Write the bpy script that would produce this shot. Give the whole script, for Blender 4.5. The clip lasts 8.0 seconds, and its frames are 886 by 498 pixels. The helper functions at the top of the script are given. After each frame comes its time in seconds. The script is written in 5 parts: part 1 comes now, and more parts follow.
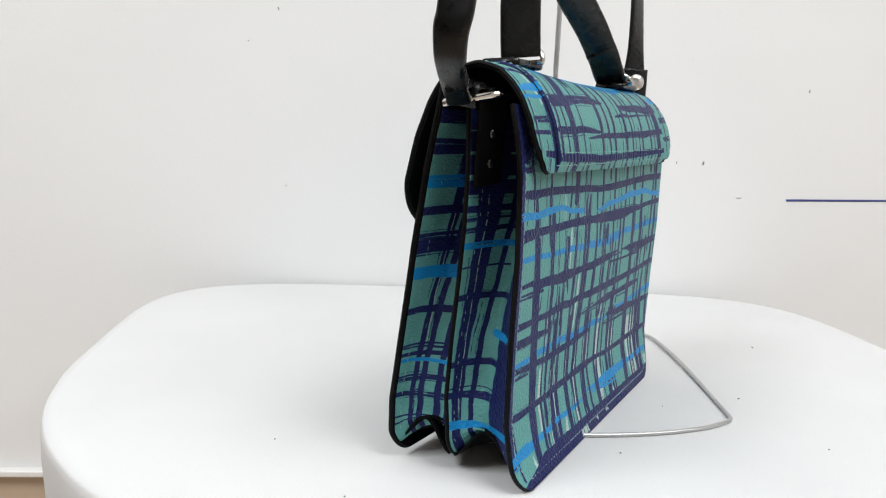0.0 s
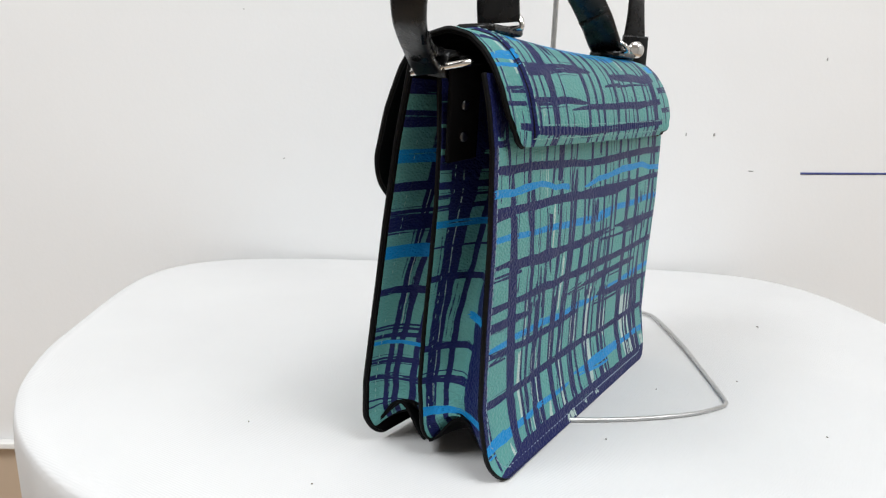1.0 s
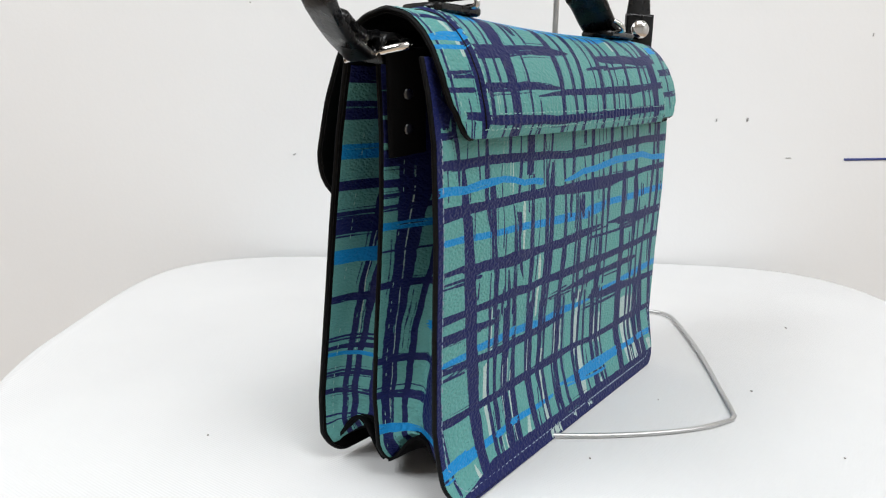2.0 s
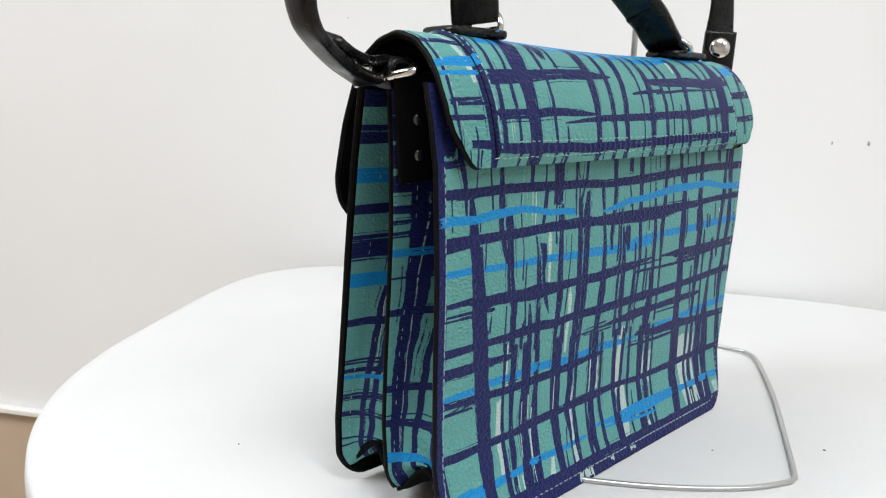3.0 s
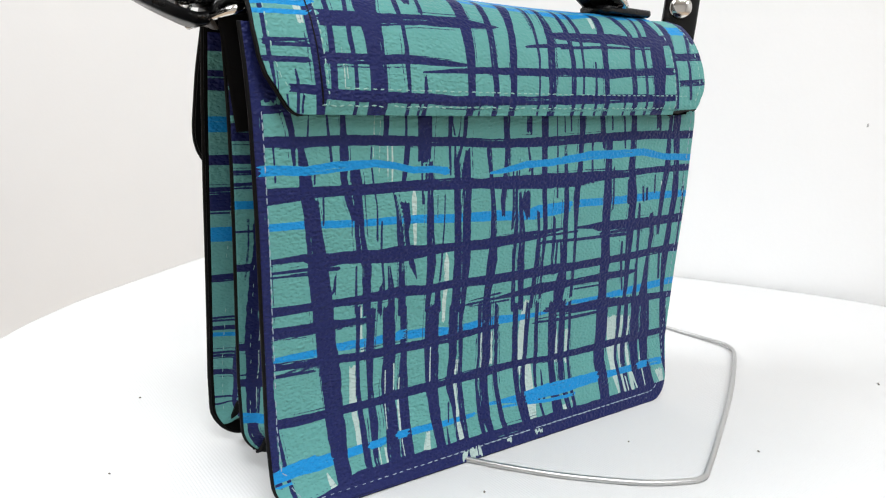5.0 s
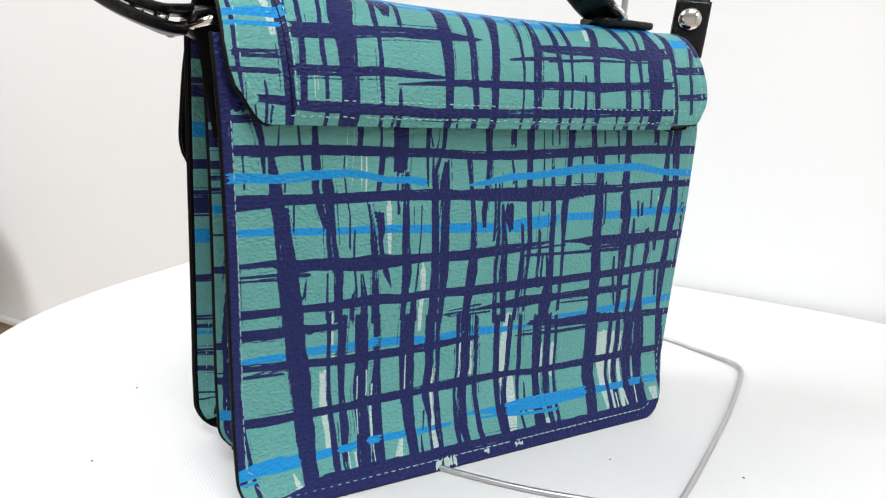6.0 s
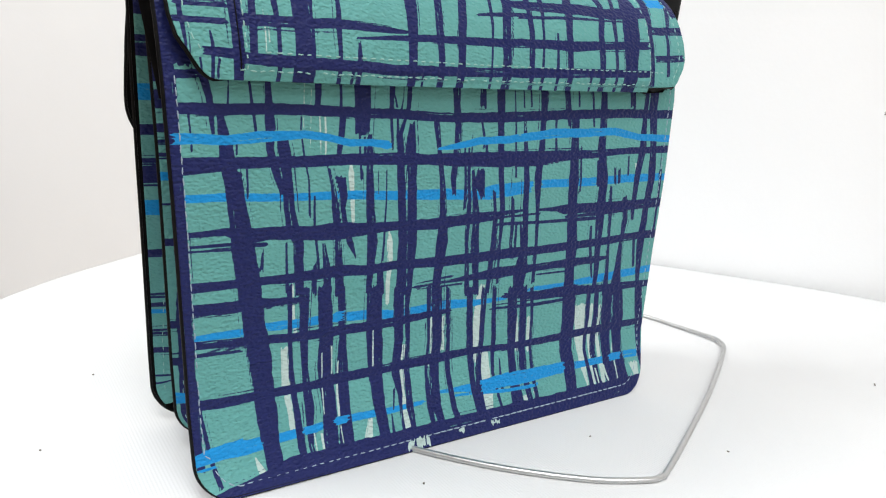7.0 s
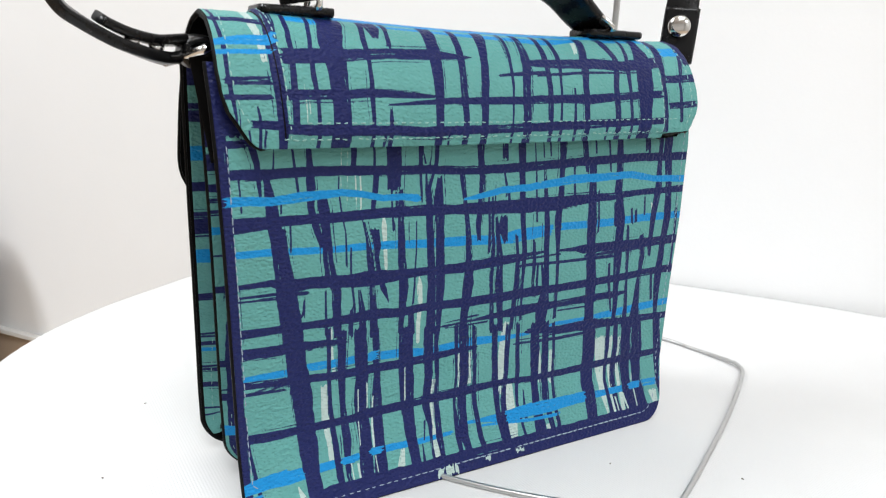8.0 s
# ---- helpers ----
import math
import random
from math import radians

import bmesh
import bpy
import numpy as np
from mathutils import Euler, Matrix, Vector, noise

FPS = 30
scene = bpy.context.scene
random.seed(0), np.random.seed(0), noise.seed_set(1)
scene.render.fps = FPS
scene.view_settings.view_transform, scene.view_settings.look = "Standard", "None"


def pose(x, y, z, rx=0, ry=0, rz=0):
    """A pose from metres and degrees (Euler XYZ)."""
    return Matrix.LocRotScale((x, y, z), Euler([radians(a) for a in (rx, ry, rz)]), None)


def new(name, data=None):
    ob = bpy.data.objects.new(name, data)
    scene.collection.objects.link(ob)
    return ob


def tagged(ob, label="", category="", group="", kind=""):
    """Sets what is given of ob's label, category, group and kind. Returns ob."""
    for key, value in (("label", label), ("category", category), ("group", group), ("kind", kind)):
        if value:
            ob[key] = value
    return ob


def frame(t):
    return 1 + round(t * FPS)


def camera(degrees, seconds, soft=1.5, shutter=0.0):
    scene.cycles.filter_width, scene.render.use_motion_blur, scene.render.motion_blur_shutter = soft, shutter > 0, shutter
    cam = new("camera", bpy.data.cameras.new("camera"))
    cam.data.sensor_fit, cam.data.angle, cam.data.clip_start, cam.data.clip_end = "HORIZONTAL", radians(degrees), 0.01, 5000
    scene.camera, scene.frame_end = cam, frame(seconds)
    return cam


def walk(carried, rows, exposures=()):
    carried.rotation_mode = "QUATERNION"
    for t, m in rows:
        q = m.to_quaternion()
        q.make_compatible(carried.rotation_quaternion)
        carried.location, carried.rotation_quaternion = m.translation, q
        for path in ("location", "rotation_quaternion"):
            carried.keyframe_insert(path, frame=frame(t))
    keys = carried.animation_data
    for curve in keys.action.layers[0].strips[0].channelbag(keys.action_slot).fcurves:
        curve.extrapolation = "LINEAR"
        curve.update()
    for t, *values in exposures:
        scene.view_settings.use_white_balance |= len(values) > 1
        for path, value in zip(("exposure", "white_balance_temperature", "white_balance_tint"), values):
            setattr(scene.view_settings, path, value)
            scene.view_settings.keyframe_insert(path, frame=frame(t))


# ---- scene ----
# ---- the camera and its way ----
cam = camera(63.4, 8.0, soft=1.15, shutter=0.2)
METRES = 0.315
BASE = pose(-0.29204, -0.12489, 0.1566, -7.761, -2.538, -59.639)
ROWS = [
    (0.0, 0.0, 0.0, 0.0, 0.0, 0.0, 0.0),
    (0.5, 0.0092, 0.0157, -0.0027, 0.92, -1.09, 0.03),
    (1.0, 0.0664, 0.054, 0.0094, 1.55, -2.25, -0.09),
    (1.5, 0.1294, 0.1052, 0.0187, 2.87, -2.77, 0.56),
    (1.7, 0.154, 0.1238, 0.0174, 4.03, -2.76, 0.37),
    (2.8, 0.3043, 0.213, 0.0308, 12.59, -2.72, 0.49),
    (3.0, 0.3267, 0.2099, 0.0454, 15.74, -2.26, -1.8),
    (3.5, 0.4047, 0.2593, 0.0401, 17.85, -2.68, -2.69),
    (4.0, 0.4731, 0.3258, 0.0125, 18.72, -4.06, -1.49),
    (4.2, 0.5003, 0.3308, 0.0064, 19.43, -3.52, -1.68),
    (5.3, 0.6245, 0.3523, 0.0383, 25.19, -4.04, -4.95),
    (5.5, 0.648, 0.3505, 0.0477, 26.64, -4.25, -5.6),
    (6.0, 0.6739, 0.3907, 0.049, 27.27, -4.29, -6.01),
    (6.5, 0.6808, 0.4276, 0.0429, 25.33, -4.36, -5.73),
    (7.0, 0.6709, 0.4425, 0.0145, 25.73, -4.63, -5.06),
    (7.5, 0.6674, 0.4504, 0.0203, 27.22, -4.3, -4.25),
    (8.0, 0.6963, 0.3817, 0.0708, 27.84, -4.37, -4.43),
]
EXPOSURES = [(0.0, -0.01), (1.7, 0.0), (2.8, 0.06), (4.2, 0.17), (5.5, 0.25), (8.0, 0.25)]
walk(cam, [(t, BASE @ pose(METRES * x, METRES * y, METRES * z, 90 + pitch, roll, yaw)) for t, x, y, z, yaw, pitch, roll in ROWS], EXPOSURES)

# ---- light: a closed room lit by unseen area lights under its ceiling ----
FLOOR, CEILING, WALL = -0.75, 1.95, 0.515
ROOM = pose(0, 0, 0, 0, 0, 34.8)  # its x points at the back wall, its y along it
world = bpy.data.worlds.new("world")
world.use_nodes = True
world.node_tree.nodes["Background"].inputs[0].default_value = (0.8, 0.85, 0.9, 1)
world.node_tree.nodes["Background"].inputs[1].default_value = 0.05
scene.world = world


def overhead_light(x, y, watts, wide, deep):
    data = bpy.data.lights.new("unseen_light", "AREA")
    data.shape, data.size, data.size_y, data.energy, data.color = "RECTANGLE", wide, deep, watts, (0.955, 0.985, 1.015)
    lamp = new("unseen_light", data)
    lamp.matrix_world = ROOM @ pose(x, y, CEILING - 0.03)
    return lamp


# placed where the bag's cast shadow points back to
overhead_light(-0.9, -0.55, 31, 0.9, 0.9)
# two more, added to fill the bag's front, the table and left wall
overhead_light(-1.3, -2.0, 24, 1.2, 0.6)
overhead_light(-0.95, 1.45, 49, 1.2, 0.6)

# ---- materials ----
def material(name, colour, rough, metal=0.0, spec=0.5):
    m = bpy.data.materials.new(name)
    m.use_nodes = True
    b = m.node_tree.nodes["Principled BSDF"]
    b.inputs["Base Color"].default_value = (*colour, 1)
    b.inputs["Roughness"].default_value = rough
    b.inputs["Metallic"].default_value = metal
    b.inputs["Specular IOR Level"].default_value = spec
    return m, m.node_tree.nodes, m.node_tree.links, b


def coords(nodes, links, scale, stretch=(1, 1, 1)):
    tc, mp = nodes.new("ShaderNodeTexCoord"), nodes.new("ShaderNodeMapping")
    mp.inputs["Scale"].default_value = tuple(scale * k for k in stretch)
    links.new(tc.outputs["Object"], mp.inputs["Vector"])
    return mp.outputs["Vector"]


def noise_node(nodes, links, vector, scale, detail=3.0, rough=0.55):
    n = nodes.new("ShaderNodeTexNoise")
    n.inputs["Scale"].default_value, n.inputs["Detail"].default_value, n.inputs["Roughness"].default_value = scale, detail, rough
    links.new(vector, n.inputs["Vector"])
    return n.outputs["Fac"]


def ranged(nodes, links, value, a, b, c, d, smooth=False):
    r = nodes.new("ShaderNodeMapRange")
    r.interpolation_type = "SMOOTHSTEP" if smooth else "LINEAR"
    for k, v in zip(("From Min", "From Max", "To Min", "To Max"), (a, b, c, d)):
        r.inputs[k].default_value = v
    links.new(value, r.inputs["Value"])
    return r.outputs["Result"]


def mixed(nodes, links, factor, a, b, mode="MIX"):
    m = nodes.new("ShaderNodeMix")
    m.data_type, m.blend_type = "RGBA", mode
    if isinstance(factor, float):
        m.inputs[0].default_value = factor
    else:
        links.new(factor, m.inputs[0])
    for slot, v in ((6, a), (7, b)):
        if isinstance(v, tuple):
            m.inputs[slot].default_value = (*v, 1)
        else:
            links.new(v, m.inputs[slot])
    return m.outputs[2]


def bumped(nodes, links, bsdf, height, strength, distance):
    b = nodes.new("ShaderNodeBump")
    b.inputs["Strength"].default_value, b.inputs["Distance"].default_value = strength, distance
    links.new(height, b.inputs["Height"])
    links.new(b.outputs["Normal"], bsdf.inputs["Normal"])


def grain(nodes, links, bsdf, size, strength, distance=0.0004):
    """The pebbled relief of pressed leather."""
    v = coords(nodes, links, 1.0 / size, (0.75, 0.9, 1.2))
    vor = nodes.new("ShaderNodeTexVoronoi")
    vor.feature = "SMOOTH_F1"
    warp = nodes.new("ShaderNodeVectorMath")
    n = nodes.new("ShaderNodeTexNoise")
    n.inputs["Scale"].default_value = 0.7
    links.new(v, n.inputs["Vector"])
    links.new(v, warp.inputs[0])
    links.new(n.outputs["Color"], warp.inputs[1])
    links.new(warp.outputs[0], vor.inputs["Vector"])
    vor.inputs["Scale"].default_value = 1.0
    bumped(nodes, links, bsdf, vor.outputs["Distance"], strength, distance)


def printed_leather():
    """Coated canvas: the brushed print is held by the surface as distances to its strokes."""
    m, nodes, links, b = material("printed_leather", (0.15, 0.4, 0.33), 0.5, spec=0.16)
    att = nodes.new("ShaderNodeAttribute")
    att.attribute_name = "print"
    sep = nodes.new("ShaderNodeSeparateColor")
    links.new(att.outputs["Color"], sep.inputs[0])
    v = coords(nodes, links, 1.0)
    cloud = noise_node(nodes, links, v, 60, 3)
    fine = noise_node(nodes, links, v, 1400, 2)
    teal = mixed(nodes, links, cloud, (0.096, 0.300, 0.280), (0.128, 0.352, 0.333))
    navy = mixed(nodes, links, fine, (0.0100, 0.0146, 0.077), (0.0150, 0.0204, 0.105))
    blue = mixed(nodes, links, fine, (0.006, 0.21, 0.52), (0.014, 0.27, 0.62))
    pale = mixed(nodes, links, cloud, (0.36, 0.49, 0.46), (0.50, 0.60, 0.57))
    edge = ranged(nodes, links, fine, 0.3, 0.7, -0.06, 0.06)
    col = teal
    for k, paint in (("Blue", pale), ("Green", blue), ("Red", navy)):
        add = nodes.new("ShaderNodeMath")
        links.new(sep.outputs[k], add.inputs[0])
        links.new(edge, add.inputs[1])
        col = mixed(nodes, links, ranged(nodes, links, add.outputs[0], -0.08, 0.08, 0, 1, True), col, paint)
    links.new(col, b.inputs["Base Color"])
    links.new(ranged(nodes, links, cloud, 0.3, 0.7, 0.40, 0.52), b.inputs["Roughness"])
    grain(nodes, links, b, 0.0012, 1.0, 0.00065)
    return m


def black_leather(name="black_leather", rough=0.30, base=0.004, shine=0.22):
    m, nodes, links, b = material(name, (base, base, base * 1.1), rough, spec=shine)
    v = coords(nodes, links, 1.0)
    cloud = noise_node(nodes, links, v, 120, 4)
    links.new(mixed(nodes, links, cloud, (base * 0.6, base * 0.6, base * 0.65), (base * 1.7, base * 1.7, base * 1.8)), b.inputs["Base Color"])
    links.new(ranged(nodes, links, cloud, 0.3, 0.7, rough - 0.08, rough + 0.12), b.inputs["Roughness"])
    grain(nodes, links, b, 0.0008, 0.12)
    return m


def plaster():
    m, nodes, links, b = material("white_wall_paint", (0.8, 0.8, 0.78), 0.75, spec=0.25)
    v = coords(nodes, links, 1.0)
    broad, fine = noise_node(nodes, links, v, 3.5, 4), noise_node(nodes, links, v, 240, 3)
    links.new(mixed(nodes, links, broad, (0.80, 0.80, 0.796), (0.85, 0.85, 0.846)), b.inputs["Base Color"])
    bumped(nodes, links, b, fine, 0.18, 0.0006)
    return m


def cloth():
    m, nodes, links, b = material("white_tablecloth", (0.83, 0.83, 0.83), 0.9, spec=0.15)
    v = coords(nodes, links, 1.0)
    broad = noise_node(nodes, links, v, 9, 3)
    links.new(mixed(nodes, links, broad, (0.658, 0.658, 0.658), (0.716, 0.716, 0.711)), b.inputs["Base Color"])
    weave = []
    for axis in ("X", "Y"):
        w = nodes.new("ShaderNodeTexWave")
        w.bands_direction = axis
        w.inputs["Scale"].default_value, w.inputs["Distortion"].default_value = 230, 0.6
        links.new(v, w.inputs["Vector"])
        weave.append(w.outputs["Fac"])
    add = nodes.new("ShaderNodeMath")
    links.new(weave[0], add.inputs[0])
    links.new(weave[1], add.inputs[1])
    bumped(nodes, links, b, add.outputs[0], 0.16, 0.0003)
    return m


def speckled(name, a, c, rough, scale, bump=0.2, metal=0.0, stretch=(1, 1, 1)):
    m, nodes, links, b = material(name, a, rough, metal)
    v = coords(nodes, links, 1.0, stretch)
    n = noise_node(nodes, links, v, scale, 5)
    links.new(mixed(nodes, links, n, a, c), b.inputs["Base Color"])
    links.new(ranged(nodes, links, n, 0.3, 0.7, max(rough - 0.08, 0.02), rough + 0.1), b.inputs["Roughness"])
    bumped(nodes, links, b, n, bump, 0.0005)
    return m


PRINT = printed_leather()
BLACK = black_leather("black_leather", 0.26, 0.004, 0.30)
EDGE = black_leather("black_edge_paint", 0.5, 0.004, 0.12)
LINING = black_leather("black_lining", 0.75, 0.0032, 0.06)
STEEL = speckled("polished_nickel", (0.72, 0.71, 0.69), (0.8, 0.79, 0.77), 0.12, 300, 0.02, 1.0)
DARK = speckled("dull_rivet", (0.09, 0.09, 0.09), (0.16, 0.16, 0.16), 0.3, 300, 0.02, 1.0)
WIRE = speckled("galvanised_wire", (0.5, 0.5, 0.495), (0.58, 0.58, 0.575), 0.36, 260, 0.03, 1.0)
THREAD = speckled("pale_thread", (0.18, 0.25, 0.34), (0.38, 0.47, 0.53), 0.85, 900, 0.3)
DULL = speckled("teal_thread", (0.17, 0.37, 0.34), (0.36, 0.55, 0.52), 0.85, 900, 0.3)
WHITE = plaster()
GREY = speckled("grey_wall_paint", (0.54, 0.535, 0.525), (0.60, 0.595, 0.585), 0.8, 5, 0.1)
# for the unseen west wall: dark, to cut light on gussets and straps
UMBER = speckled("dark_unseen_wall", (0.045, 0.038, 0.032), (0.06, 0.05, 0.043), 0.7, 5, 0.1)
CLOTH = cloth()
TAN = speckled("tan_tile", (0.47, 0.36, 0.26), (0.55, 0.43, 0.32), 0.4, 14, 0.1)
TRIM = speckled("white_gloss_trim", (0.78, 0.77, 0.74), (0.83, 0.82, 0.8), 0.4, 30, 0.05)
INK = speckled("blue_ink", (0.035, 0.06, 0.24), (0.08, 0.10, 0.32), 0.6, 200)
SPECK = speckled("dark_fleck", (0.12, 0.10, 0.085), (0.25, 0.22, 0.19), 0.8, 400)
CHIP = speckled("chipped_paint", (0.30, 0.29, 0.28), (0.5, 0.49, 0.48), 0.85, 300)
BROWN = speckled("brown_upholstery", (0.085, 0.045, 0.03), (0.13, 0.07, 0.048), 0.6, 60)
PALEWOOD = speckled("painted_wood", (0.6, 0.58, 0.54), (0.68, 0.66, 0.62), 0.5, 40, 0.1, 0.0, (1, 1, 0.1))


# ---- helpers for meshes ----
def linked(name, verts, faces, mats, slots=None, parent=None, label="", smooth=True):
    me = bpy.data.meshes.new(name)
    me.from_pydata([tuple(map(float, v)) for v in verts], [], faces)
    for m in mats:
        me.materials.append(m)
    if slots is not None:
        me.polygons.foreach_set("material_index", np.asarray(slots, dtype=np.int32))
    me.polygons.foreach_set("use_smooth", np.full(len(me.polygons), smooth))
    me.update()
    ob = new(name, me)
    if parent is not None:
        ob.parent = parent
    return tagged(ob, label)


def part(name, bm, mat, parent=None, label="", smooth=True):
    me = bpy.data.meshes.new(name)
    bm.to_mesh(me)
    bm.free()
    me.materials.append(mat)
    me.polygons.foreach_set("use_smooth", np.full(len(me.polygons), smooth))
    ob = new(name, me)
    if parent is not None:
        ob.parent = parent
    return tagged(ob, label)


def empty(name, at, label, category, group=""):
    ob = new(name)
    ob.location = at
    return tagged(ob, label, category, group)


def hang(ob, parent):
    """Parents ob, whose mesh is in world coordinates, and leaves it where it is."""
    ob.parent = parent
    ob.matrix_parent_inverse = Matrix.Translation(parent.location).inverted()
    return ob


def box(name, size, at, mat, parent=None, label="", bevel=0.0, m=None):
    bm = bmesh.new()
    bmesh.ops.create_cube(bm, size=1.0)
    bmesh.ops.scale(bm, vec=size, verts=bm.verts)
    if bevel:
        bmesh.ops.bevel(bm, geom=bm.edges[:], offset=bevel, segments=3, profile=0.5, affect="EDGES")
    bmesh.ops.translate(bm, vec=at, verts=bm.verts)
    if m is not None:
        bm.transform(m)
    return part(name, bm, mat, parent, label, smooth=False)


def smooth_path(points, count, closed=False):
    """A Catmull-Rom curve through points."""
    p = np.array(points, float)
    n = len(p)
    out = []
    spans = n if closed else n - 1
    for i in range(spans):
        if closed:
            a, b, c, d = p[(i - 1) % n], p[i], p[(i + 1) % n], p[(i + 2) % n]
        else:
            b, c = p[i], p[i + 1]
            a = p[i - 1] if i else 2 * b - c
            d = p[i + 2] if i + 2 < n else 2 * c - b
        for t in np.linspace(0, 1, count, endpoint=False):
            out.append(0.5 * (2 * b + (c - a) * t + (2 * a - 5 * b + 4 * c - d) * t**2 + (3 * b - a - 3 * c + d) * t**3))
    if not closed:
        out.append(p[-1])
    return np.array(out)


def tube(name, points, radius, mat, parent=None, label="", closed=False, sides=10):
    p = np.array(points, float)
    n = len(p)
    tan = np.roll(p, -1, 0) - np.roll(p, 1, 0) if closed else np.gradient(p, axis=0)
    tan /= np.linalg.norm(tan, axis=1)[:, None] + 1e-12
    side = np.cross(tan[0], (0.3, 0.5, 0.81))
    verts, faces = [], []
    for i in range(n):
        side = side - tan[i] * (side @ tan[i])
        side /= np.linalg.norm(side)
        up = np.cross(tan[i], side)
        for k in range(sides):
            a = 2 * math.pi * k / sides
            verts.append(p[i] + radius * (math.cos(a) * side + math.sin(a) * up))
    for i in range(n if closed else n - 1):
        j = (i + 1) % n
        for k in range(sides):
            l = (k + 1) % sides
            faces.append((i * sides + k, i * sides + l, j * sides + l, j * sides + k))
    if not closed:
        faces.append(tuple(range(sides - 1, -1, -1)))
        faces.append(tuple((n - 1) * sides + k for k in range(sides)))
    ob = linked(name, verts, faces, [mat], label=label)
    return hang(ob, parent) if parent is not None else ob


def ribbon(name, points, across, width, thick, mat, parent=None, label="", count=10):
    """A strap along points, with rounded edges; across is the way of its width, and width may be given one for all or one for each point."""
    p = smooth_path(points, count)
    ways = smooth_path(across, count) if isinstance(across, list) else np.tile(np.array(across, float), (len(p), 1))
    tan = np.gradient(p, axis=0)
    tan /= np.linalg.norm(tan, axis=1)[:, None]
    ring = [(-0.5, -0.2), (-0.47, -0.42), (-0.4, -0.5), (-0.2, -0.53), (0.2, -0.53), (0.4, -0.5), (0.47, -0.42), (0.5, -0.2),
            (0.5, 0.2), (0.47, 0.42), (0.4, 0.5), (0.2, 0.53), (-0.2, 0.53), (-0.4, 0.5), (-0.47, 0.42), (-0.5, 0.2)]
    k = len(ring)
    broad = np.interp(np.linspace(0, 1, len(p)), np.linspace(0, 1, np.size(width)), np.atleast_1d(width))
    verts, faces = [], []
    for i in range(len(p)):
        w = ways[i].copy()
        w -= tan[i] * (w @ tan[i])
        w /= np.linalg.norm(w)
        h = np.cross(tan[i], w)
        verts += [p[i] + a * broad[i] * w + b * thick * h for a, b in ring]
    for i in range(len(p) - 1):
        faces += [(i * k + j, i * k + (j + 1) % k, (i + 1) * k + (j + 1) % k, (i + 1) * k + j) for j in range(k)]
    faces += [tuple(range(k - 1, -1, -1)), tuple((len(p) - 1) * k + j for j in range(k))]
    ob = linked(name, verts, faces, [mat], label=label)
    return hang(ob, parent) if parent is not None else ob


def sheet(name, x, y, z, thick, mats, parent=None, label="", paint=None, flip=1.0):
    """A bent sheet with thickness over the grids x, y, z: mats are its face, its back and its rim."""
    p = np.stack([x, y, z], -1)
    n = np.cross(np.gradient(p, axis=1), np.gradient(p, axis=0))
    n /= np.linalg.norm(n, axis=-1)[..., None] + 1e-12
    q = p - flip * thick * n
    r, c = x.shape
    idx = np.arange(r * c).reshape(r, c)
    a, b, d, e = idx[:-1, :-1].ravel(), idx[:-1, 1:].ravel(), idx[1:, 1:].ravel(), idx[1:, :-1].ravel()
    outer = np.stack([a, b, d, e], 1)
    inner = outer[:, ::-1] + r * c
    loop = np.concatenate([idx[0, :-1], idx[:-1, -1], idx[-1, :0:-1], idx[:0:-1, 0]])
    nxt = np.roll(loop, -1)
    rim = np.stack([loop, loop + r * c, nxt + r * c, nxt], 1)
    faces = np.concatenate([outer, inner, rim])
    if flip < 0:
        faces = faces[:, ::-1]
    slots = np.concatenate([np.zeros(len(outer)), np.ones(len(inner)), np.full(len(rim), 2)])
    me = bpy.data.meshes.new(name)
    co = np.concatenate([p.reshape(-1, 3), q.reshape(-1, 3)])
    me.vertices.add(len(co))
    me.vertices.foreach_set("co", co.ravel())
    me.loops.add(faces.size)
    me.loops.foreach_set("vertex_index", faces.ravel().astype(np.int32))
    me.polygons.add(len(faces))
    me.polygons.foreach_set("loop_start", np.arange(0, faces.size, 4, dtype=np.int32))
    for m in mats:
        me.materials.append(m)
    me.update(calc_edges=True)
    me.polygons.foreach_set("material_index", slots.astype(np.int32))
    me.polygons.foreach_set("use_smooth", np.concatenate([np.ones(len(outer) + len(inner), bool), np.zeros(len(rim), bool)]))
    if paint is not None:
        col = np.zeros((len(co), 4), np.float32)
        col[: r * c, 0], col[: r * c, 1], col[: r * c, 2] = (paint[k].ravel() for k in ("navy", "blue", "pale"))
        col[r * c :, :3] = -3
        me.attributes.new("print", "FLOAT_COLOR", "POINT").data.foreach_set("color", col.ravel())
    me.validate()
    ob = new(name, me)
    tagged(ob, label)
    return hang(ob, parent) if parent is not None else ob


# ---- the print: brush strokes in millimetres, laid over one another in order ----
def canvas(x, z):
    blank = np.full(x.shape, -3.0)
    return {"x": x * 1e3, "z": z * 1e3, "navy": blank.copy(), "blue": blank.copy(), "pale": blank.copy(), "count": 0}


def wander(v, seed, wave):
    """Smooth noise along v, about -1 to 1."""
    rng = np.random.RandomState(seed)
    knots = rng.uniform(-1, 1, 512)
    t = v / wave + 200
    i = np.floor(t).astype(int)
    f = t - i
    f = f * f * (3 - 2 * f)
    return knots[i % 512] * (1 - f) + knots[(i + 1) % 512] * f


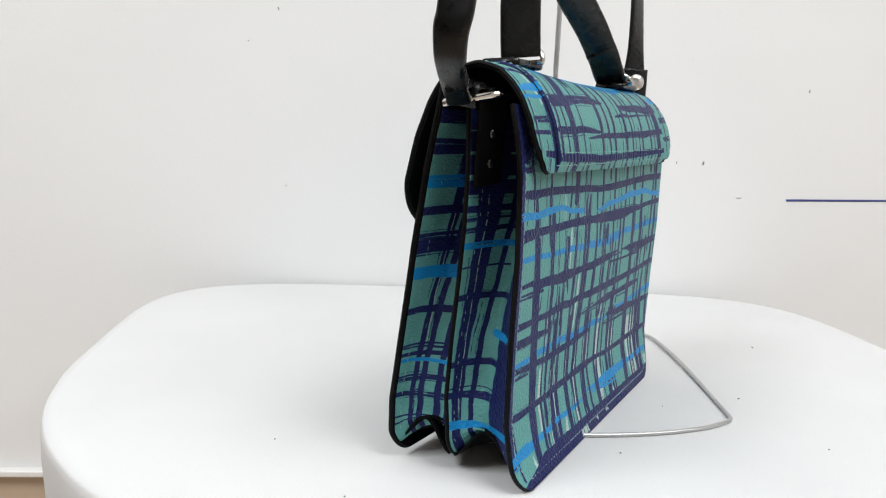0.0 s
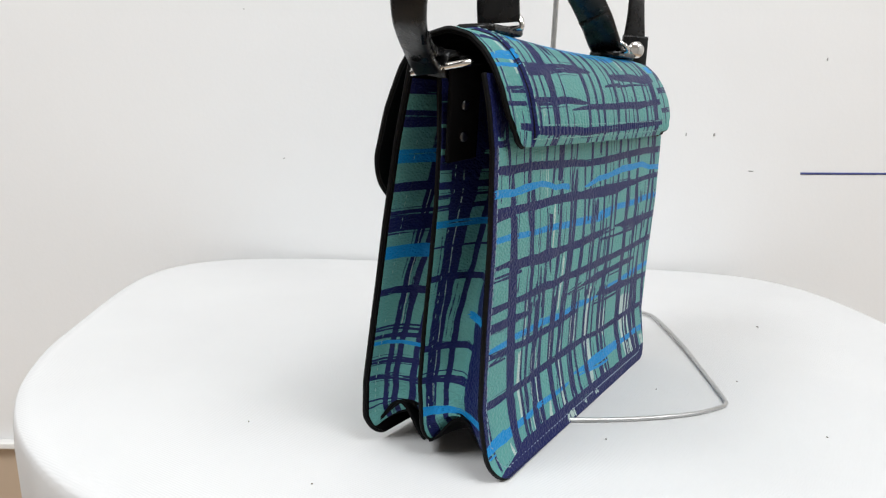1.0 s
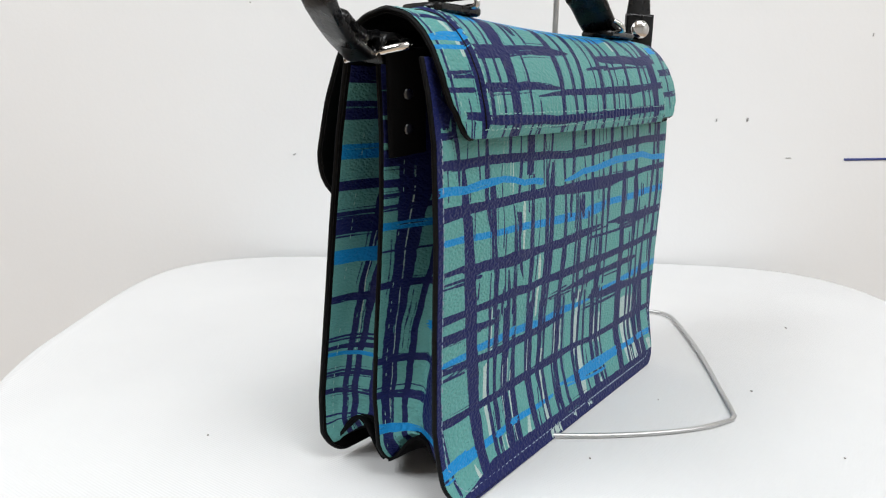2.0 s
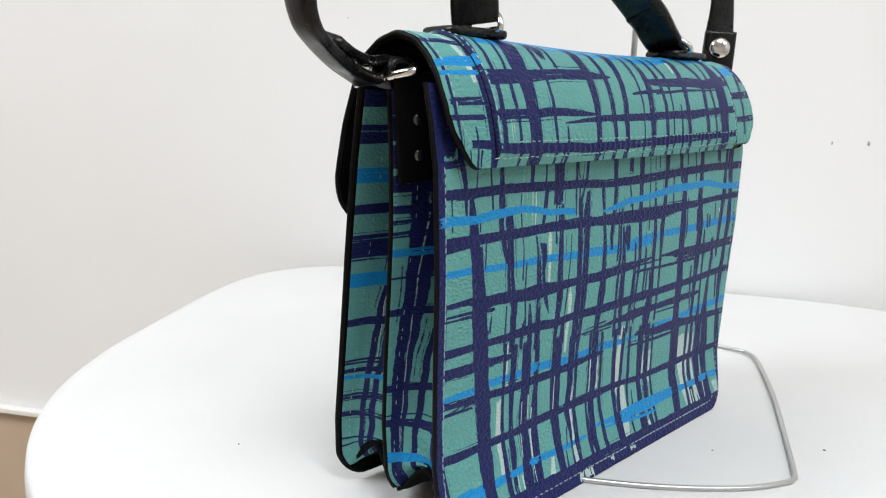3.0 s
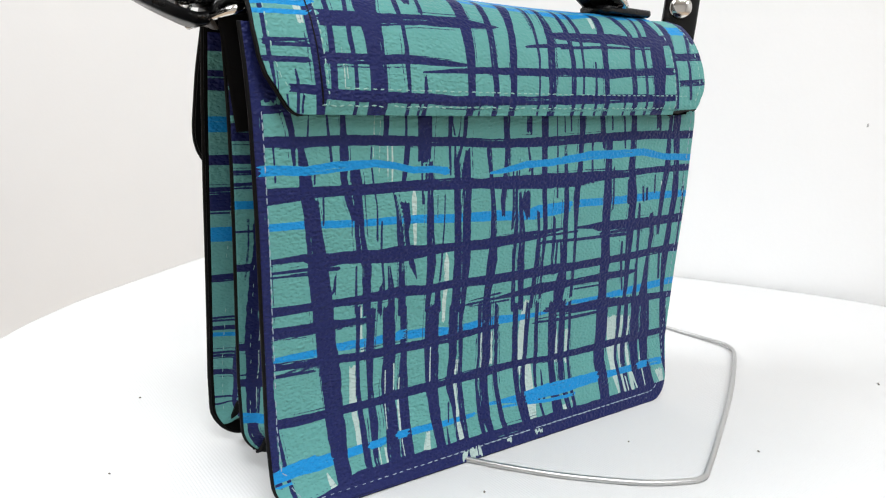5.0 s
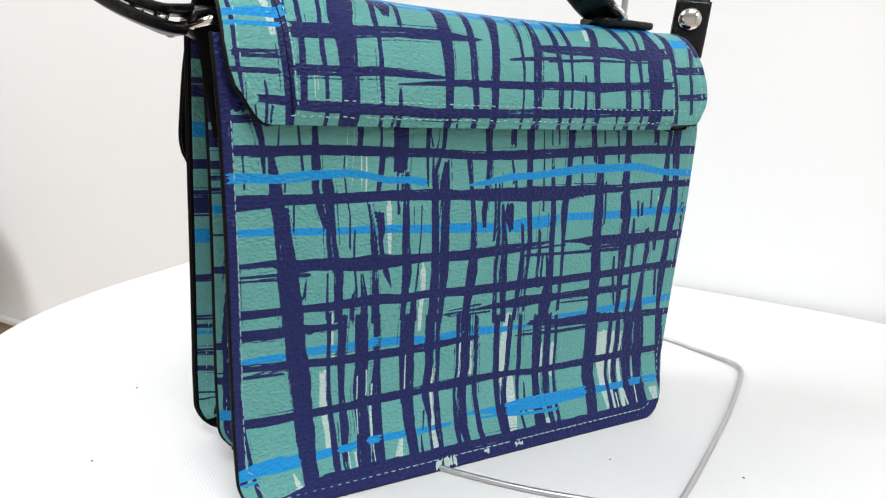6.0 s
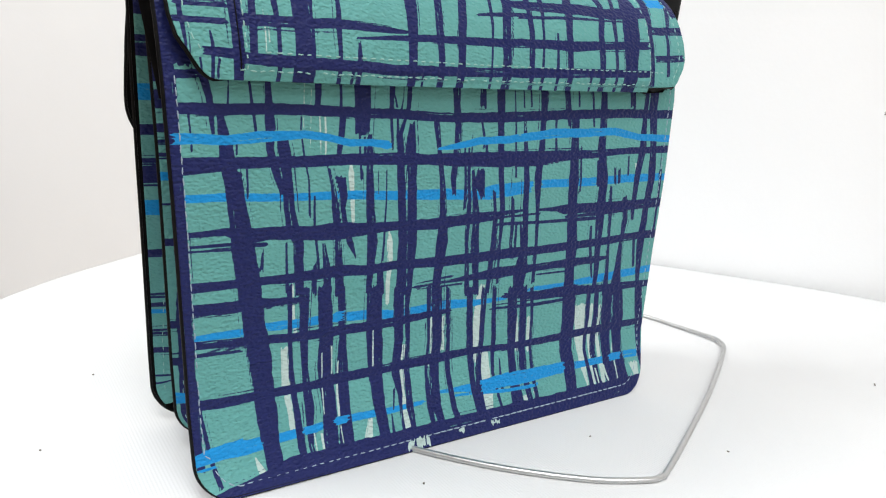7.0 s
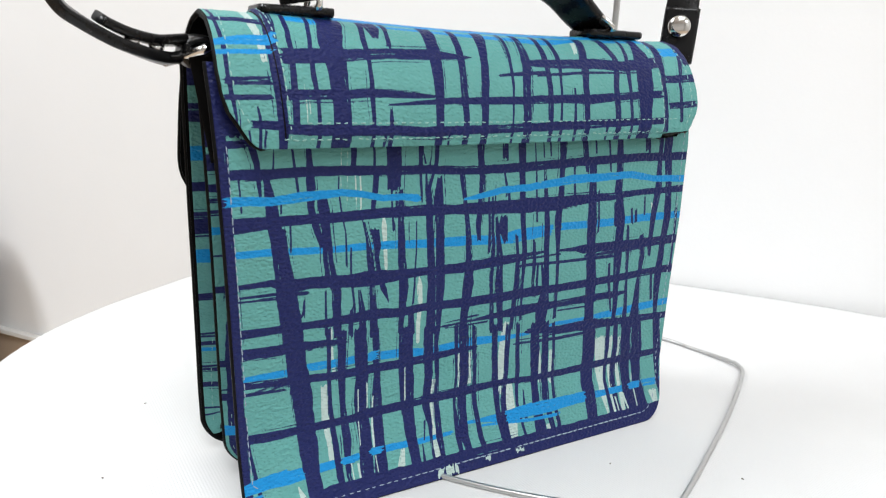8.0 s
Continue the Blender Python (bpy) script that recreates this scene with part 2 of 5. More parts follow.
def stroke(on, layer, along, across, points, dry):
    on["count"] += 1
    seed = on["count"] * 7 + 1
    pts = sorted((p if along == "x" else (p[1], p[0], p[2])) for p in points)
    a, c, w = (np.array([p[k] for p in pts], float) for k in range(3))
    a += np.arange(len(a)) * 1e-4
    u, v = on[along], on[across]
    mid = np.interp(u, a, c) + 0.08 * wander(u, seed, 5.0)
    slope = np.interp(u, a, np.gradient(c, a) if len(a) > 1 else np.zeros(1))
    half = np.interp(u, a, w) / 2
    lean = 1 / np.sqrt(1 + slope**2)
    rough = 0.045 * wander(u, seed + 1, 0.8) + 0.06 * half * wander(u, seed + 2, 2.7)
    rough2 = 0.045 * wander(u, seed + 3, 0.8) + 0.06 * half * wander(u, seed + 4, 3.1)
    off = (v - mid) * lean
    d = np.minimum(half + rough - off, half + rough2 + off)
    brush = v - mid + 40
    near, far = a[0] - dry * (0.3 + wander(brush, seed + 5, 0.45)), a[-1] + dry * (0.3 + wander(brush, seed + 6, 0.45))
    d = np.minimum(d, np.minimum(u - near, far - u))
    rng = random.Random(seed)
    if w.mean() > 1.6 and a[-1] - a[0] > 15:  # bare streaks where the brush ran dry
        for _ in range(rng.choice((1, 2, 3, 3, 4)) if w.mean() > 2.4 else rng.choice((0, 0, 1))):
            line, start = rng.uniform(-0.36, 0.36), rng.uniform(a[0], a[-1])
            end = start + rng.uniform(3, 16)
            gap = 0.14 * np.clip(np.minimum(u - start, end - u) / 1.5, -4, 1) * (0.75 + 0.5 * wander(u, seed + 9, 1.5))
            d = np.minimum(d, np.abs(off - line * 2 * half) - gap)
    if layer == "navy" and w.mean() > 1.2 and a[-1] - a[0] > 25:  # single hairs of the brush beside the stroke
        for _ in range(rng.choice((1, 2, 3, 4, 5))):
            line, start = rng.choice((-1, 1)) * rng.uniform(0.25, 1.3), rng.uniform(a[0], a[-1] - 5)
            end = start + rng.uniform(4, 30)
            hair = rng.uniform(0.08, 0.20) * np.clip(np.minimum(u - start, end - u) / 2.5, -6, 1) + 0.03 * wander(u, seed + 11, 1.1)
            d = np.maximum(d, hair - np.abs(off - np.sign(line) * half - line - 0.1 * wander(u, seed + 12, 9.0)))
    d = np.clip(d, -3, 3)
    for k in ("navy", "blue", "pale"):
        on[k] = np.maximum(on[k], d) if k == layer else np.minimum(on[k], -d)


def navy_v(on, *points):
    stroke(on, "navy", "z", "x", points, 0.9)


def navy_h(on, *points):
    stroke(on, "navy", "x", "z", points, 1.6)


def blue_h(on, *points):
    stroke(on, "blue", "x", "z", points, 1.4)


def pale_v(on, *points):
    stroke(on, "pale", "z", "x", points, 0.8)

# ---- the bag's shape: x along its length, y from front to back, z up from the table ----
LENGTH, HIGH = 0.2295, 0.2


def settle(x, y, z):
    """The bag stands a little askew: its far end is slightly taller and sits slightly lower."""
    k = x / 0.23
    return x, y, z + 0.0075 * k * z / HIGH - 0.0006 * k * (1 - z / HIGH)


def left_edge(z):
    return -0.0104 * z / 0.14 - 0.0017 * np.exp(-np.maximum(z, 0) / 0.045)


def right_edge(z):
    return LENGTH - 0.003 * z / 0.15


FRONT_Z = (0.0, 0.005, 0.012, 0.034, 0.074, 0.11, 0.148, 0.165, 0.178, 0.19)
FRONT_Y = (-0.0015, -0.0010, 0.0000, 0.0028, 0.0016, -0.0002, -0.0004, 0.0014, 0.0040, 0.0060)


def front_y(x, z):
    return np.interp(z, FRONT_Z, FRONT_Y) + 0.0016 * np.sin(np.pi * np.clip(x / LENGTH, 0, 1)) * np.exp(-((z - 0.045) / 0.03) ** 2) - 0.0060 * np.exp(-np.maximum(z, 0) / 0.007) * (1 - 0.80 * np.clip(x / LENGTH, 0, 1))


FLAP_Y = (-0.0066, -0.0056, -0.0030, 0.0010, 0.0060, 0.0130, 0.0235, 0.0340, 0.0425, 0.0480, 0.0543, 0.0592, 0.0580, 0.0550)
FLAP_Z = (0.1490, 0.1600, 0.1720, 0.1810, 0.1880, 0.1940, 0.1970, 0.1945, 0.1890, 0.1800, 0.1636, 0.1420, 0.1300, 0.1190)
FLAP_S = np.concatenate(([0.0], np.cumsum(np.hypot(np.diff(FLAP_Y), np.diff(FLAP_Z)))))


def flap_yz(s):
    """A point of the flap's arched section, s metres along it from its front hem."""
    fine = np.linspace(0, FLAP_S[-1], 400)
    ker = np.hanning(25) / np.hanning(25).sum()
    ys = np.convolve(np.pad(np.interp(fine, FLAP_S, FLAP_Y), 12, mode="reflect", reflect_type="odd"), ker, "valid")
    zs = np.convolve(np.pad(np.interp(fine, FLAP_S, FLAP_Z), 12, mode="reflect", reflect_type="odd"), ker, "valid")
    return np.interp(s, fine, ys), np.interp(s, fine, zs)


def flap_dip(x, s):
    """The top of the flap sags a little between its ends, and its hem rises a little to the far end."""
    sag = 0.0034 * np.sin(np.pi * np.clip(x / 0.23, 0, 1)) * np.exp(-(((s - 0.056) / 0.027) ** 2))
    return sag - 0.0024 * np.clip(x / 0.23, 0, 1) ** 2 * np.exp(-((s / 0.025) ** 2))


# ---- the room ----
def in_room(name, size, at, mat, label="", category="", bevel=0.0):
    ob = box(name, size, at, mat, None, label, bevel, ROOM)
    return tagged(ob, category=category, kind="structure")


T = 0.12
MID = (FLOOR + CEILING) / 2
DADO = -0.232
in_room("wall_north", (T, 5.2, CEILING - DADO), (WALL + T / 2, 0, (CEILING + DADO) / 2), WHITE, "white painted plaster wall with small scuffs", "wall")
in_room("dado", (T, 5.2, DADO - FLOOR), (WALL + T / 2 - 0.002, 0, (DADO + FLOOR) / 2), TAN, "tan tiled lower wall", "wall")
in_room("trim", (0.012, 5.2, 0.008), (WALL - 0.006, 0, DADO), TRIM, "thin white trim above tan tiles", "trim", 0.002)
# south and east walls are unseen, added to bounce fill light back
in_room("wall_south", (T, 5.2, CEILING - FLOOR), (-3.5 - T / 2, 0, MID), GREY, "unseen grey wall, added to bounce light", "wall")
in_room("wall_east", (4.2 + WALL, T, CEILING - FLOOR), ((WALL - 3.5) / 2, -2.6 - T / 2, MID), GREY, "unseen grey wall, added to bounce light", "wall")
# unseen, added dark so gussets and black leather reflect little
in_room("wall_west", (4.2 + WALL, T, CEILING - FLOOR), ((WALL - 3.5) / 2, 2.6 + T / 2, MID), UMBER, "unseen dark brown wall, added to darken the bag's near end", "wall")
in_room("floor", (4.3 + WALL, 5.4, 0.1), ((WALL - 3.5) / 2, 0, FLOOR - 0.05), TAN, "tan tiled floor", "floor")
in_room("ceiling", (4.3 + WALL, 5.4, 0.1), ((WALL - 3.5) / 2, 0, CEILING + 0.05), WHITE, "white ceiling", "ceiling")


def wall_dot(name, along, high, size, turn, mat, label, deep=0.0006):
    m = ROOM @ pose(WALL - deep / 2, along, high, turn, 0, 0)
    bm = bmesh.new()
    bmesh.ops.create_cube(bm, size=1.0)
    bmesh.ops.scale(bm, vec=(deep, size[0], size[1]), verts=bm.verts)
    bmesh.ops.subdivide_edges(bm, edges=bm.edges[:], cuts=2)
    for v in bm.verts:
        v.co += Vector((0, random.uniform(-0.12, 0.12) * size[1], random.uniform(-0.12, 0.12) * size[1]))
    bm.transform(m)
    return tagged(part(name, bm, mat, None, label), category="wall mark")


# ---- the table under its cloth ----
TABLE_MID = (0.22, -0.05)


def table_edge(a, grow=0.0):
    """The table's outline round its middle: straighter along the wall, rounder towards the room."""
    c, s = math.cos(a), math.sin(a)
    k = min(1, max(0, (c + 0.25) / 0.9))
    k = k * k * (3 - 2 * k)
    n = 2.2 + 2.8 * k
    b = (WALL - 0.004 - TABLE_MID[0] if c > 0 else 0.30) + grow
    r = (abs(c / b) ** n + abs(s / (0.325 + 0.022 * k + grow)) ** n) ** (-1 / n)
    return r * c + TABLE_MID[0], r * s + TABLE_MID[1]


def tabletop_mesh(high, thick, grow):
    bm = bmesh.new()
    rings = []
    for z in (high, high - thick):
        rings.append([bm.verts.new((*table_edge(2 * math.pi * i / 96, grow), z)) for i in range(96)])
    bm.faces.new(rings[0])
    bm.faces.new(rings[1][::-1])
    for i in range(96):
        bm.faces.new((rings[0][i], rings[1][i], rings[1][(i + 1) % 96], rings[0][(i + 1) % 96]))
    bm.transform(ROOM)
    return bm


table = empty("side_table", tuple((ROOM @ Vector((*TABLE_MID, FLOOR)))), "small white table pushed against the wall under a cloth", "table")
hang(part("tabletop", tabletop_mesh(-0.004, 0.026, -0.012), PALEWOOD, None, "", False), table)
for a in (0.7, 2.5, 3.8, 5.6):
    x, y = table_edge(a, -0.08)
    leg = box("leg", (0.035, 0.035, 0.72), (x, y, FLOOR + 0.36), PALEWOOD, None, "", 0.004, ROOM)
    hang(leg, table)

verts, faces = [], []
N = 288
radii = [0.0, 0.15, 0.3, 0.45, 0.6, 0.72, 0.82, 0.90, 0.95, 0.98]
drops = [(0.0, -0.0010), (0.0012, -0.003), (0.0018, -0.007), (0.0015, -0.02), (-0.001, -0.05), (-0.004, -0.09), (-0.007, -0.14), (-0.009, -0.20), (-0.010, -0.26)]
for r in radii[1:]:
    for i in range(N):
        x, y = table_edge(2 * math.pi * i / N)
        x, y = TABLE_MID[0] + (x - TABLE_MID[0]) * r, TABLE_MID[1] + (y - TABLE_MID[1]) * r
        verts.append((x, y, 0.0))
for g, z in drops:
    for i in range(N):
        a = 2 * math.pi * i / N
        wall = max(0.0, math.cos(a)) > 0.55
        fold = 0.0 if wall else 0.006 * min(1, -z / 0.2) * (math.sin(a * 17 + math.sin(a * 5)) + 0.4 * math.sin(a * 31))
        x, y = table_edge(a, 0.0 if wall else g + fold)
        verts.append((x, y, z))
rings = len(radii) - 1 + len(drops)
verts.append((*TABLE_MID, 0.0))
for k in range(rings - 1):
    for i in range(N):
        j = (i + 1) % N
        faces.append((k * N + i, (k + 1) * N + i, (k + 1) * N + j, k * N + j))
faces += [(len(verts) - 1, i, (i + 1) % N) for i in range(N)]
cloth_ob = linked("tablecloth", [ROOM @ Vector(v) for v in verts], faces, [CLOTH], label="plain white tablecloth hanging over the table's edges")
tagged(cloth_ob, category="tablecloth")

# ---- the wire stand that the bag leans on ----
R = 0.0013
LOOP = [(0.2626, 0.0985, 0.06), (0.2626, 0.0985, 0.012), (0.259, 0.0965, R), (0.20, 0.075, R), (0.12, 0.052, R), (0.078, 0.028, R), (0.081, 0.006, R), (0.093, -0.013, R), (0.113, -0.0360, R), (0.138, -0.0575, R), (0.158, -0.0680, R), (0.1660, -0.0695, R), (0.1730, -0.0672, R), (0.206, -0.0510, R), (0.268, -0.0190, R + 0.001), (0.326, 0.0150, R + 0.001), (0.3390, 0.0275, R + 0.001), (0.3405, 0.0370, R + 0.001), (0.3395, 0.062, R), (0.334, 0.092, R), (0.312, 0.109, R), (0.2705, 0.1005, R), (0.2655, 0.0995, 0.012), (0.2650, 0.0992, 0.06)]
stand = empty("bag_stand", (0.2626, 0.0985, 0.0), "bent steel wire display stand with a flat loop base", "display stand")
tube("base_loop", smooth_path(LOOP, 8), R, WIRE, stand, "bent wire loop", sides=12)
POLE = [(0.2638, 0.0988, 0.05), (0.2638, 0.0988, 0.15), (0.2640, 0.0988, 0.30), (0.262, 0.098, 0.44), (0.252, 0.094, 0.53), (0.225, 0.086, 0.566), (0.19, 0.077, 0.562), (0.165, 0.071, 0.55), (0.150, 0.067, 0.556)]
tube("pole", smooth_path(POLE, 8), 0.0021, WIRE, stand, "straight wire pole with a hook", sides=12)


# ---- the handbag ----
bag = empty("handbag", (0.11, 0.03, 0.003), "teal and navy brush-printed satchel handbag with black leather straps", "handbag")


def outline(z, corner, low):
    """How far the rounded bottom corners cut in at the height z."""
    t = np.clip((low + corner - z) / corner, 0, 1)
    return corner * (1 - np.sqrt(1 - t * t))


def rows(low, high, count, corner):
    """Heights for a sheet's rows, closer together round its bottom corners."""
    a = low + corner * (1 - np.cos(np.linspace(0, math.pi / 2, 40)))
    return np.concatenate([a[:-1], np.linspace(low + corner, high, count)])


def border(xl, xr, ys, zs):
    """The edge of a sheet, down its left side, along its bottom and up its right."""
    left = [settle(xl[i], ys[i, 0], zs[i]) for i in range(len(zs) - 1, -1, -1)]
    right = [settle(xr[i], ys[i, -1], zs[i]) for i in range(len(zs))]
    low = [settle(xl[0] + (xr[0] - xl[0]) * k, np.interp(k, np.linspace(0, 1, ys.shape[1]), ys[0]), zs[0]) for k in np.linspace(0, 1, 60)[1:-1]]
    return np.array(left + low + right)


def stitched(name, path, normal, parent, pitch=0.0042, long=0.0027, wide=0.00045, mat=None, miss=0.05):
    """Stitches along a path: short rounded bars, sunk at their ends."""
    p = np.array(path, float)
    step = np.concatenate([[0], np.cumsum(np.linalg.norm(np.diff(p, axis=0), axis=1))])
    verts, faces = [], []
    for k in range(int(step[-1] / pitch)):
        a, b = k * pitch, k * pitch + long * random.uniform(0.85, 1.1)
        if b > step[-1]:
            break
        if random.random() < miss:
            continue
        rowsp = [np.array([np.interp(s, step, p[:, j]) for j in range(3)]) for s in np.linspace(a, b, 4)]
        t = rowsp[-1] - rowsp[0]
        t /= np.linalg.norm(t)
        n = np.array(normal(rowsp[1]) if callable(normal) else normal, float)
        w = np.cross(n, t)
        w /= np.linalg.norm(w)
        base = len(verts)
        for j, q in enumerate(rowsp):
            h = (-0.0001, 0.00025, 0.00025, -0.0001)[j]
            ww = wide * (0.6, 1, 1, 0.6)[j] / 2
            q = q + w * random.uniform(-1, 1) * 0.0001
            verts += [q - w * ww - n * 0.0003, q - w * ww * 0.7 + n * h, q + w * ww * 0.7 + n * h, q + w * ww - n * 0.0003]
        for j in range(3):
            for i in range(3):
                o = base + j * 4 + i
                faces.append((o, o + 1, o + 5, o + 4))
    ob = linked(name, verts, faces, [mat or THREAD])
    return tagged(ob, kind="stuff")


def panel_grid(low, high, count, corner, cols, depth, margin=0.0):
    zs = rows(low, high, count, corner)
    cut = outline(zs, corner, low)
    xl, xr = left_edge(zs) + margin + cut, right_edge(zs) - margin - cut
    k = np.linspace(0, 1, cols)
    x = xl[:, None] + (xr - xl)[:, None] * k[None]
    z = np.repeat(zs[:, None], cols, 1)
    y = depth(x, z)
    return xl, xr, zs, x, y, z


# front panel, with its print
xl, xr, zs, gx, gy, gz = panel_grid(0.0010, 0.178, 420, 0.0125, 600, front_y, -0.0008)
panel = canvas(gx, gz)
pale_v(panel, (53.2, 121, 0.8), (53.6, 117.5, 2.4), (54.2, 111, 1.9), (55.3, 101, 1.4), (55.8, 97, 0.8))
pale_v(panel, (30.5, 52.5, 3.1), (31.5, 37.5, 3.5), (33, 28.5, 2.6), (34, 19.5, 2.5))
pale_v(panel, (32.5, 77, 1.2), (33.5, 64.5, 1.2), (34.5, 57.5, 1.7))
pale_v(panel, (71.7, 94, 0.9), (72.1, 90, 2.6), (73, 83, 2.3), (73, 73.5, 2), (73.5, 64, 1.6))
pale_v(panel, (40.4, 138, 0.6), (41, 131, 0.6), (41.3, 124, 0.3))
pale_v(panel, (34.3, 149, 0.3), (34.6, 124, 0.3))
pale_v(panel, (36.9, 147, 0.3), (37.2, 126, 0.25))
pale_v(panel, (42.4, 138, 0.7), (43, 130, 0.8), (43.2, 124, 0.5))
pale_v(panel, (83.5, 45.5, 2.3), (83, 38, 2.9), (83, 23.5, 2.5), (85, 9.5, 4.9), (85.4, 3, 4.9))
pale_v(panel, (67.5, 18.5, 1.5), (66, 8.5, 4.4), (66.4, 3, 4.4))
pale_v(panel, (120.5, 67, 3.8), (120.5, 53, 4.3), (121, 39.5, 3.8), (121, 32, 1.7))
pale_v(panel, (126, 36.5, 4.3), (127.5, 16, 6.7), (129, 7, 3.2), (129.4, 3, 3.2))
pale_v(panel, (183, 51, 7.5), (185, 33.5, 6), (187, 22, 3.9), (191, 10.5, 1.5), (191.4, 3, 1.5))
pale_v(panel, (190.5, 50, 3), (191.5, 32.5, 2.4), (195, 12.5, 2.9), (195.4, 3, 2.9))
pale_v(panel, (196.5, 49.5, 2.4), (197, 32, 2.4), (202, 11.5, 2.7), (202.4, 3, 2.7))
pale_v(panel, (224, 16.5, 6.2), (226.5, 10.5, 3.7), (226.9, 3, 3.7))
pale_v(panel, (96, 56, 1.8), (97.5, 40.5, 1.5), (96, 33.5, 1))
pale_v(panel, (102, 55.5, 1.4), (103, 40, 2.2))
pale_v(panel, (143, 50, 1.8), (145.5, 33.5, 2.1))
pale_v(panel, (150.5, 49, 1.9), (152, 32.5, 2.1))
pale_v(panel, (207.5, 118, 3.9), (208.5, 110, 3.3))
pale_v(panel, (150, 12, 2.7), (151, 8, 2.1), (151.4, 3, 2.1))
pale_v(panel, (156, 13.5, 2.1), (157, 9.5, 1.7), (157.4, 3, 1.7))
pale_v(panel, (18.2, 13, 0.3), (19.6, 9.5, 1.6), (21, 6, 3.2), (21.4, 3, 3.4))
pale_v(panel, (209.5, 42, 1.8), (208.5, 24.5, 1.8))
blue_h(panel, (-12, 110.5, 2.8), (7.5, 110.5, 2.8), (27.5, 109.5, 2.7), (49, 109.5, 3.2), (73, 108.5, 3.6), (96.5, 108, 4.5), (111, 107, 3.6), (119.5, 108, 6.1), (141, 109.5, 5))
blue_h(panel, (147.5, 110.5, 3.5), (162.5, 110.5, 3.5), (178.5, 110.5, 3.9), (201, 111.5, 3.9), (233, 111.5, 3.4))
blue_h(panel, (-12, 61, 1.2), (4.5, 61, 2.7), (14.5, 61, 3.1), (21.5, 62, 3.1), (30.5, 61.5, 3.6), (40.5, 61.5, 3.6), (52.5, 61.5, 3.6), (65, 61, 4.1), (78, 59.5, 3.6), (88.5, 60, 3.5), (103, 60.5, 4.5), (118, 59.5, 2.9), (130.5, 59.5, 1.9), (140, 60, 1.2))
blue_h(panel, (143, 61.5, 0.9), (151.5, 62.5, 1.8), (171, 62, 2.9), (181.5, 63, 3.4), (197, 63.5, 4.3), (212.5, 64.5, 3.9), (233, 65.5, 3.4))
blue_h(panel, (-12, 17, 3.3), (8, 17, 5.2), (20.5, 17, 4.7), (29.5, 17.5, 3.7), (41, 18, 3.1), (53.5, 19, 3.1), (63.5, 19, 3.1), (79.5, 18.5, 2.5), (93.5, 19, 1.6))
blue_h(panel, (96.5, 22, 1), (108.5, 21.5, 1.9), (120.5, 20.5, 4), (130, 20.5, 5.5), (140, 21, 6.4), (157.5, 21, 5.4), (175.5, 21, 4.9), (187, 21, 3), (199, 21, 3.4), (215.5, 21.5, 3.9), (233, 21, 3.8))
blue_h(panel, (108.5, 19, 1), (140, 16, 1.5), (157.5, 16, 1.4))
navy_v(panel, (-0.5, 176, 2.9), (-0.5, 151.5, 2.9), (2, 143.5, 2.4), (3, 134, 1.4), (3.5, 129.5, 0.9))
navy_v(panel, (5.5, 137.5, 2.3), (7.5, 127.5, 4.8), (8.5, 120, 5.3), (10.5, 111.5, 6.2), (12.5, 100.5, 7.2), (14.5, 88, 8.2), (16.5, 77.5, 8.7), (18, 66.5, 8.1), (20.5, 53, 8.6), (22.5, 39.5, 8.1), (24, 26, 8.1), (25, 15, 6.6), (26, 7, 6.6), (26.4, 3, 6.6))
navy_v(panel, (8, 176, 0.5), (8, 147.5, 0.5), (8, 142, 0.7))
navy_v(panel, (15, 176, 0.8), (15, 148.5, 0.8), (16, 142, 1.1), (17.5, 132, 1.1))
navy_v(panel, (-4.5, 137.5, 0.7), (-4, 132, 0.7), (-3.5, 125.5, 0.7))
navy_v(panel, (21, 176, 2.6), (21, 148, 2.6), (22.5, 134, 3.7), (22.5, 126.5, 2.8), (25.5, 116.5, 2.7), (27.5, 110.5, 1.7))
navy_v(panel, (27, 130, 3.8), (27.5, 126.5, 4.7), (29, 116.5, 3.6), (30, 105.5, 4.2), (31.5, 99, 4.7), (34, 92.5, 4), (35.5, 73, 3.5))
navy_v(panel, (11, 128.5, 0.8), (11, 124.5, 0.8))
navy_v(panel, (12, 119, 1.2), (13, 112, 1.7))
navy_v(panel, (14.5, 120, 0.8), (15, 110, 0.7))
navy_v(panel, (29.5, 93, 0.8), (30.5, 74, 1.2))
navy_v(panel, (21, 90.5, 0.6), (20.5, 83.5, 1.7))
navy_v(panel, (39.5, 176, 2.6), (39.5, 150.5, 2.6), (39.5, 141, 2.2))
navy_v(panel, (33.5, 137, 0.6), (33.5, 132, 0.6), (35, 124.5, 0.8), (37, 115.5, 0.6), (38, 102, 1))
navy_v(panel, (39.5, 109, 0.8), (40, 98.5, 1), (41.5, 90, 1), (43, 79, 0.9))
navy_v(panel, (44, 92, 1.3), (46, 81, 3.1), (47, 67.5, 3.6))
navy_v(panel, (41, 83.5, 1.5), (41.5, 72.5, 2))
navy_v(panel, (44.5, 120, 1.1), (46.5, 113, 1.7), (48, 104.5, 3), (50, 91.5, 2.7), (52, 71, 4))
navy_v(panel, (49.5, 116, 3.6), (51, 109.5, 3.1), (51, 104.5, 2.1), (52.5, 98, 2), (55, 91, 2.6), (57.5, 85.5, 0.6))
navy_v(panel, (48, 176, 1.1), (48, 149, 1.1), (48.5, 141, 1.1))
navy_v(panel, (49.5, 138, 2.6), (49, 131, 2.6), (48.5, 125, 2))
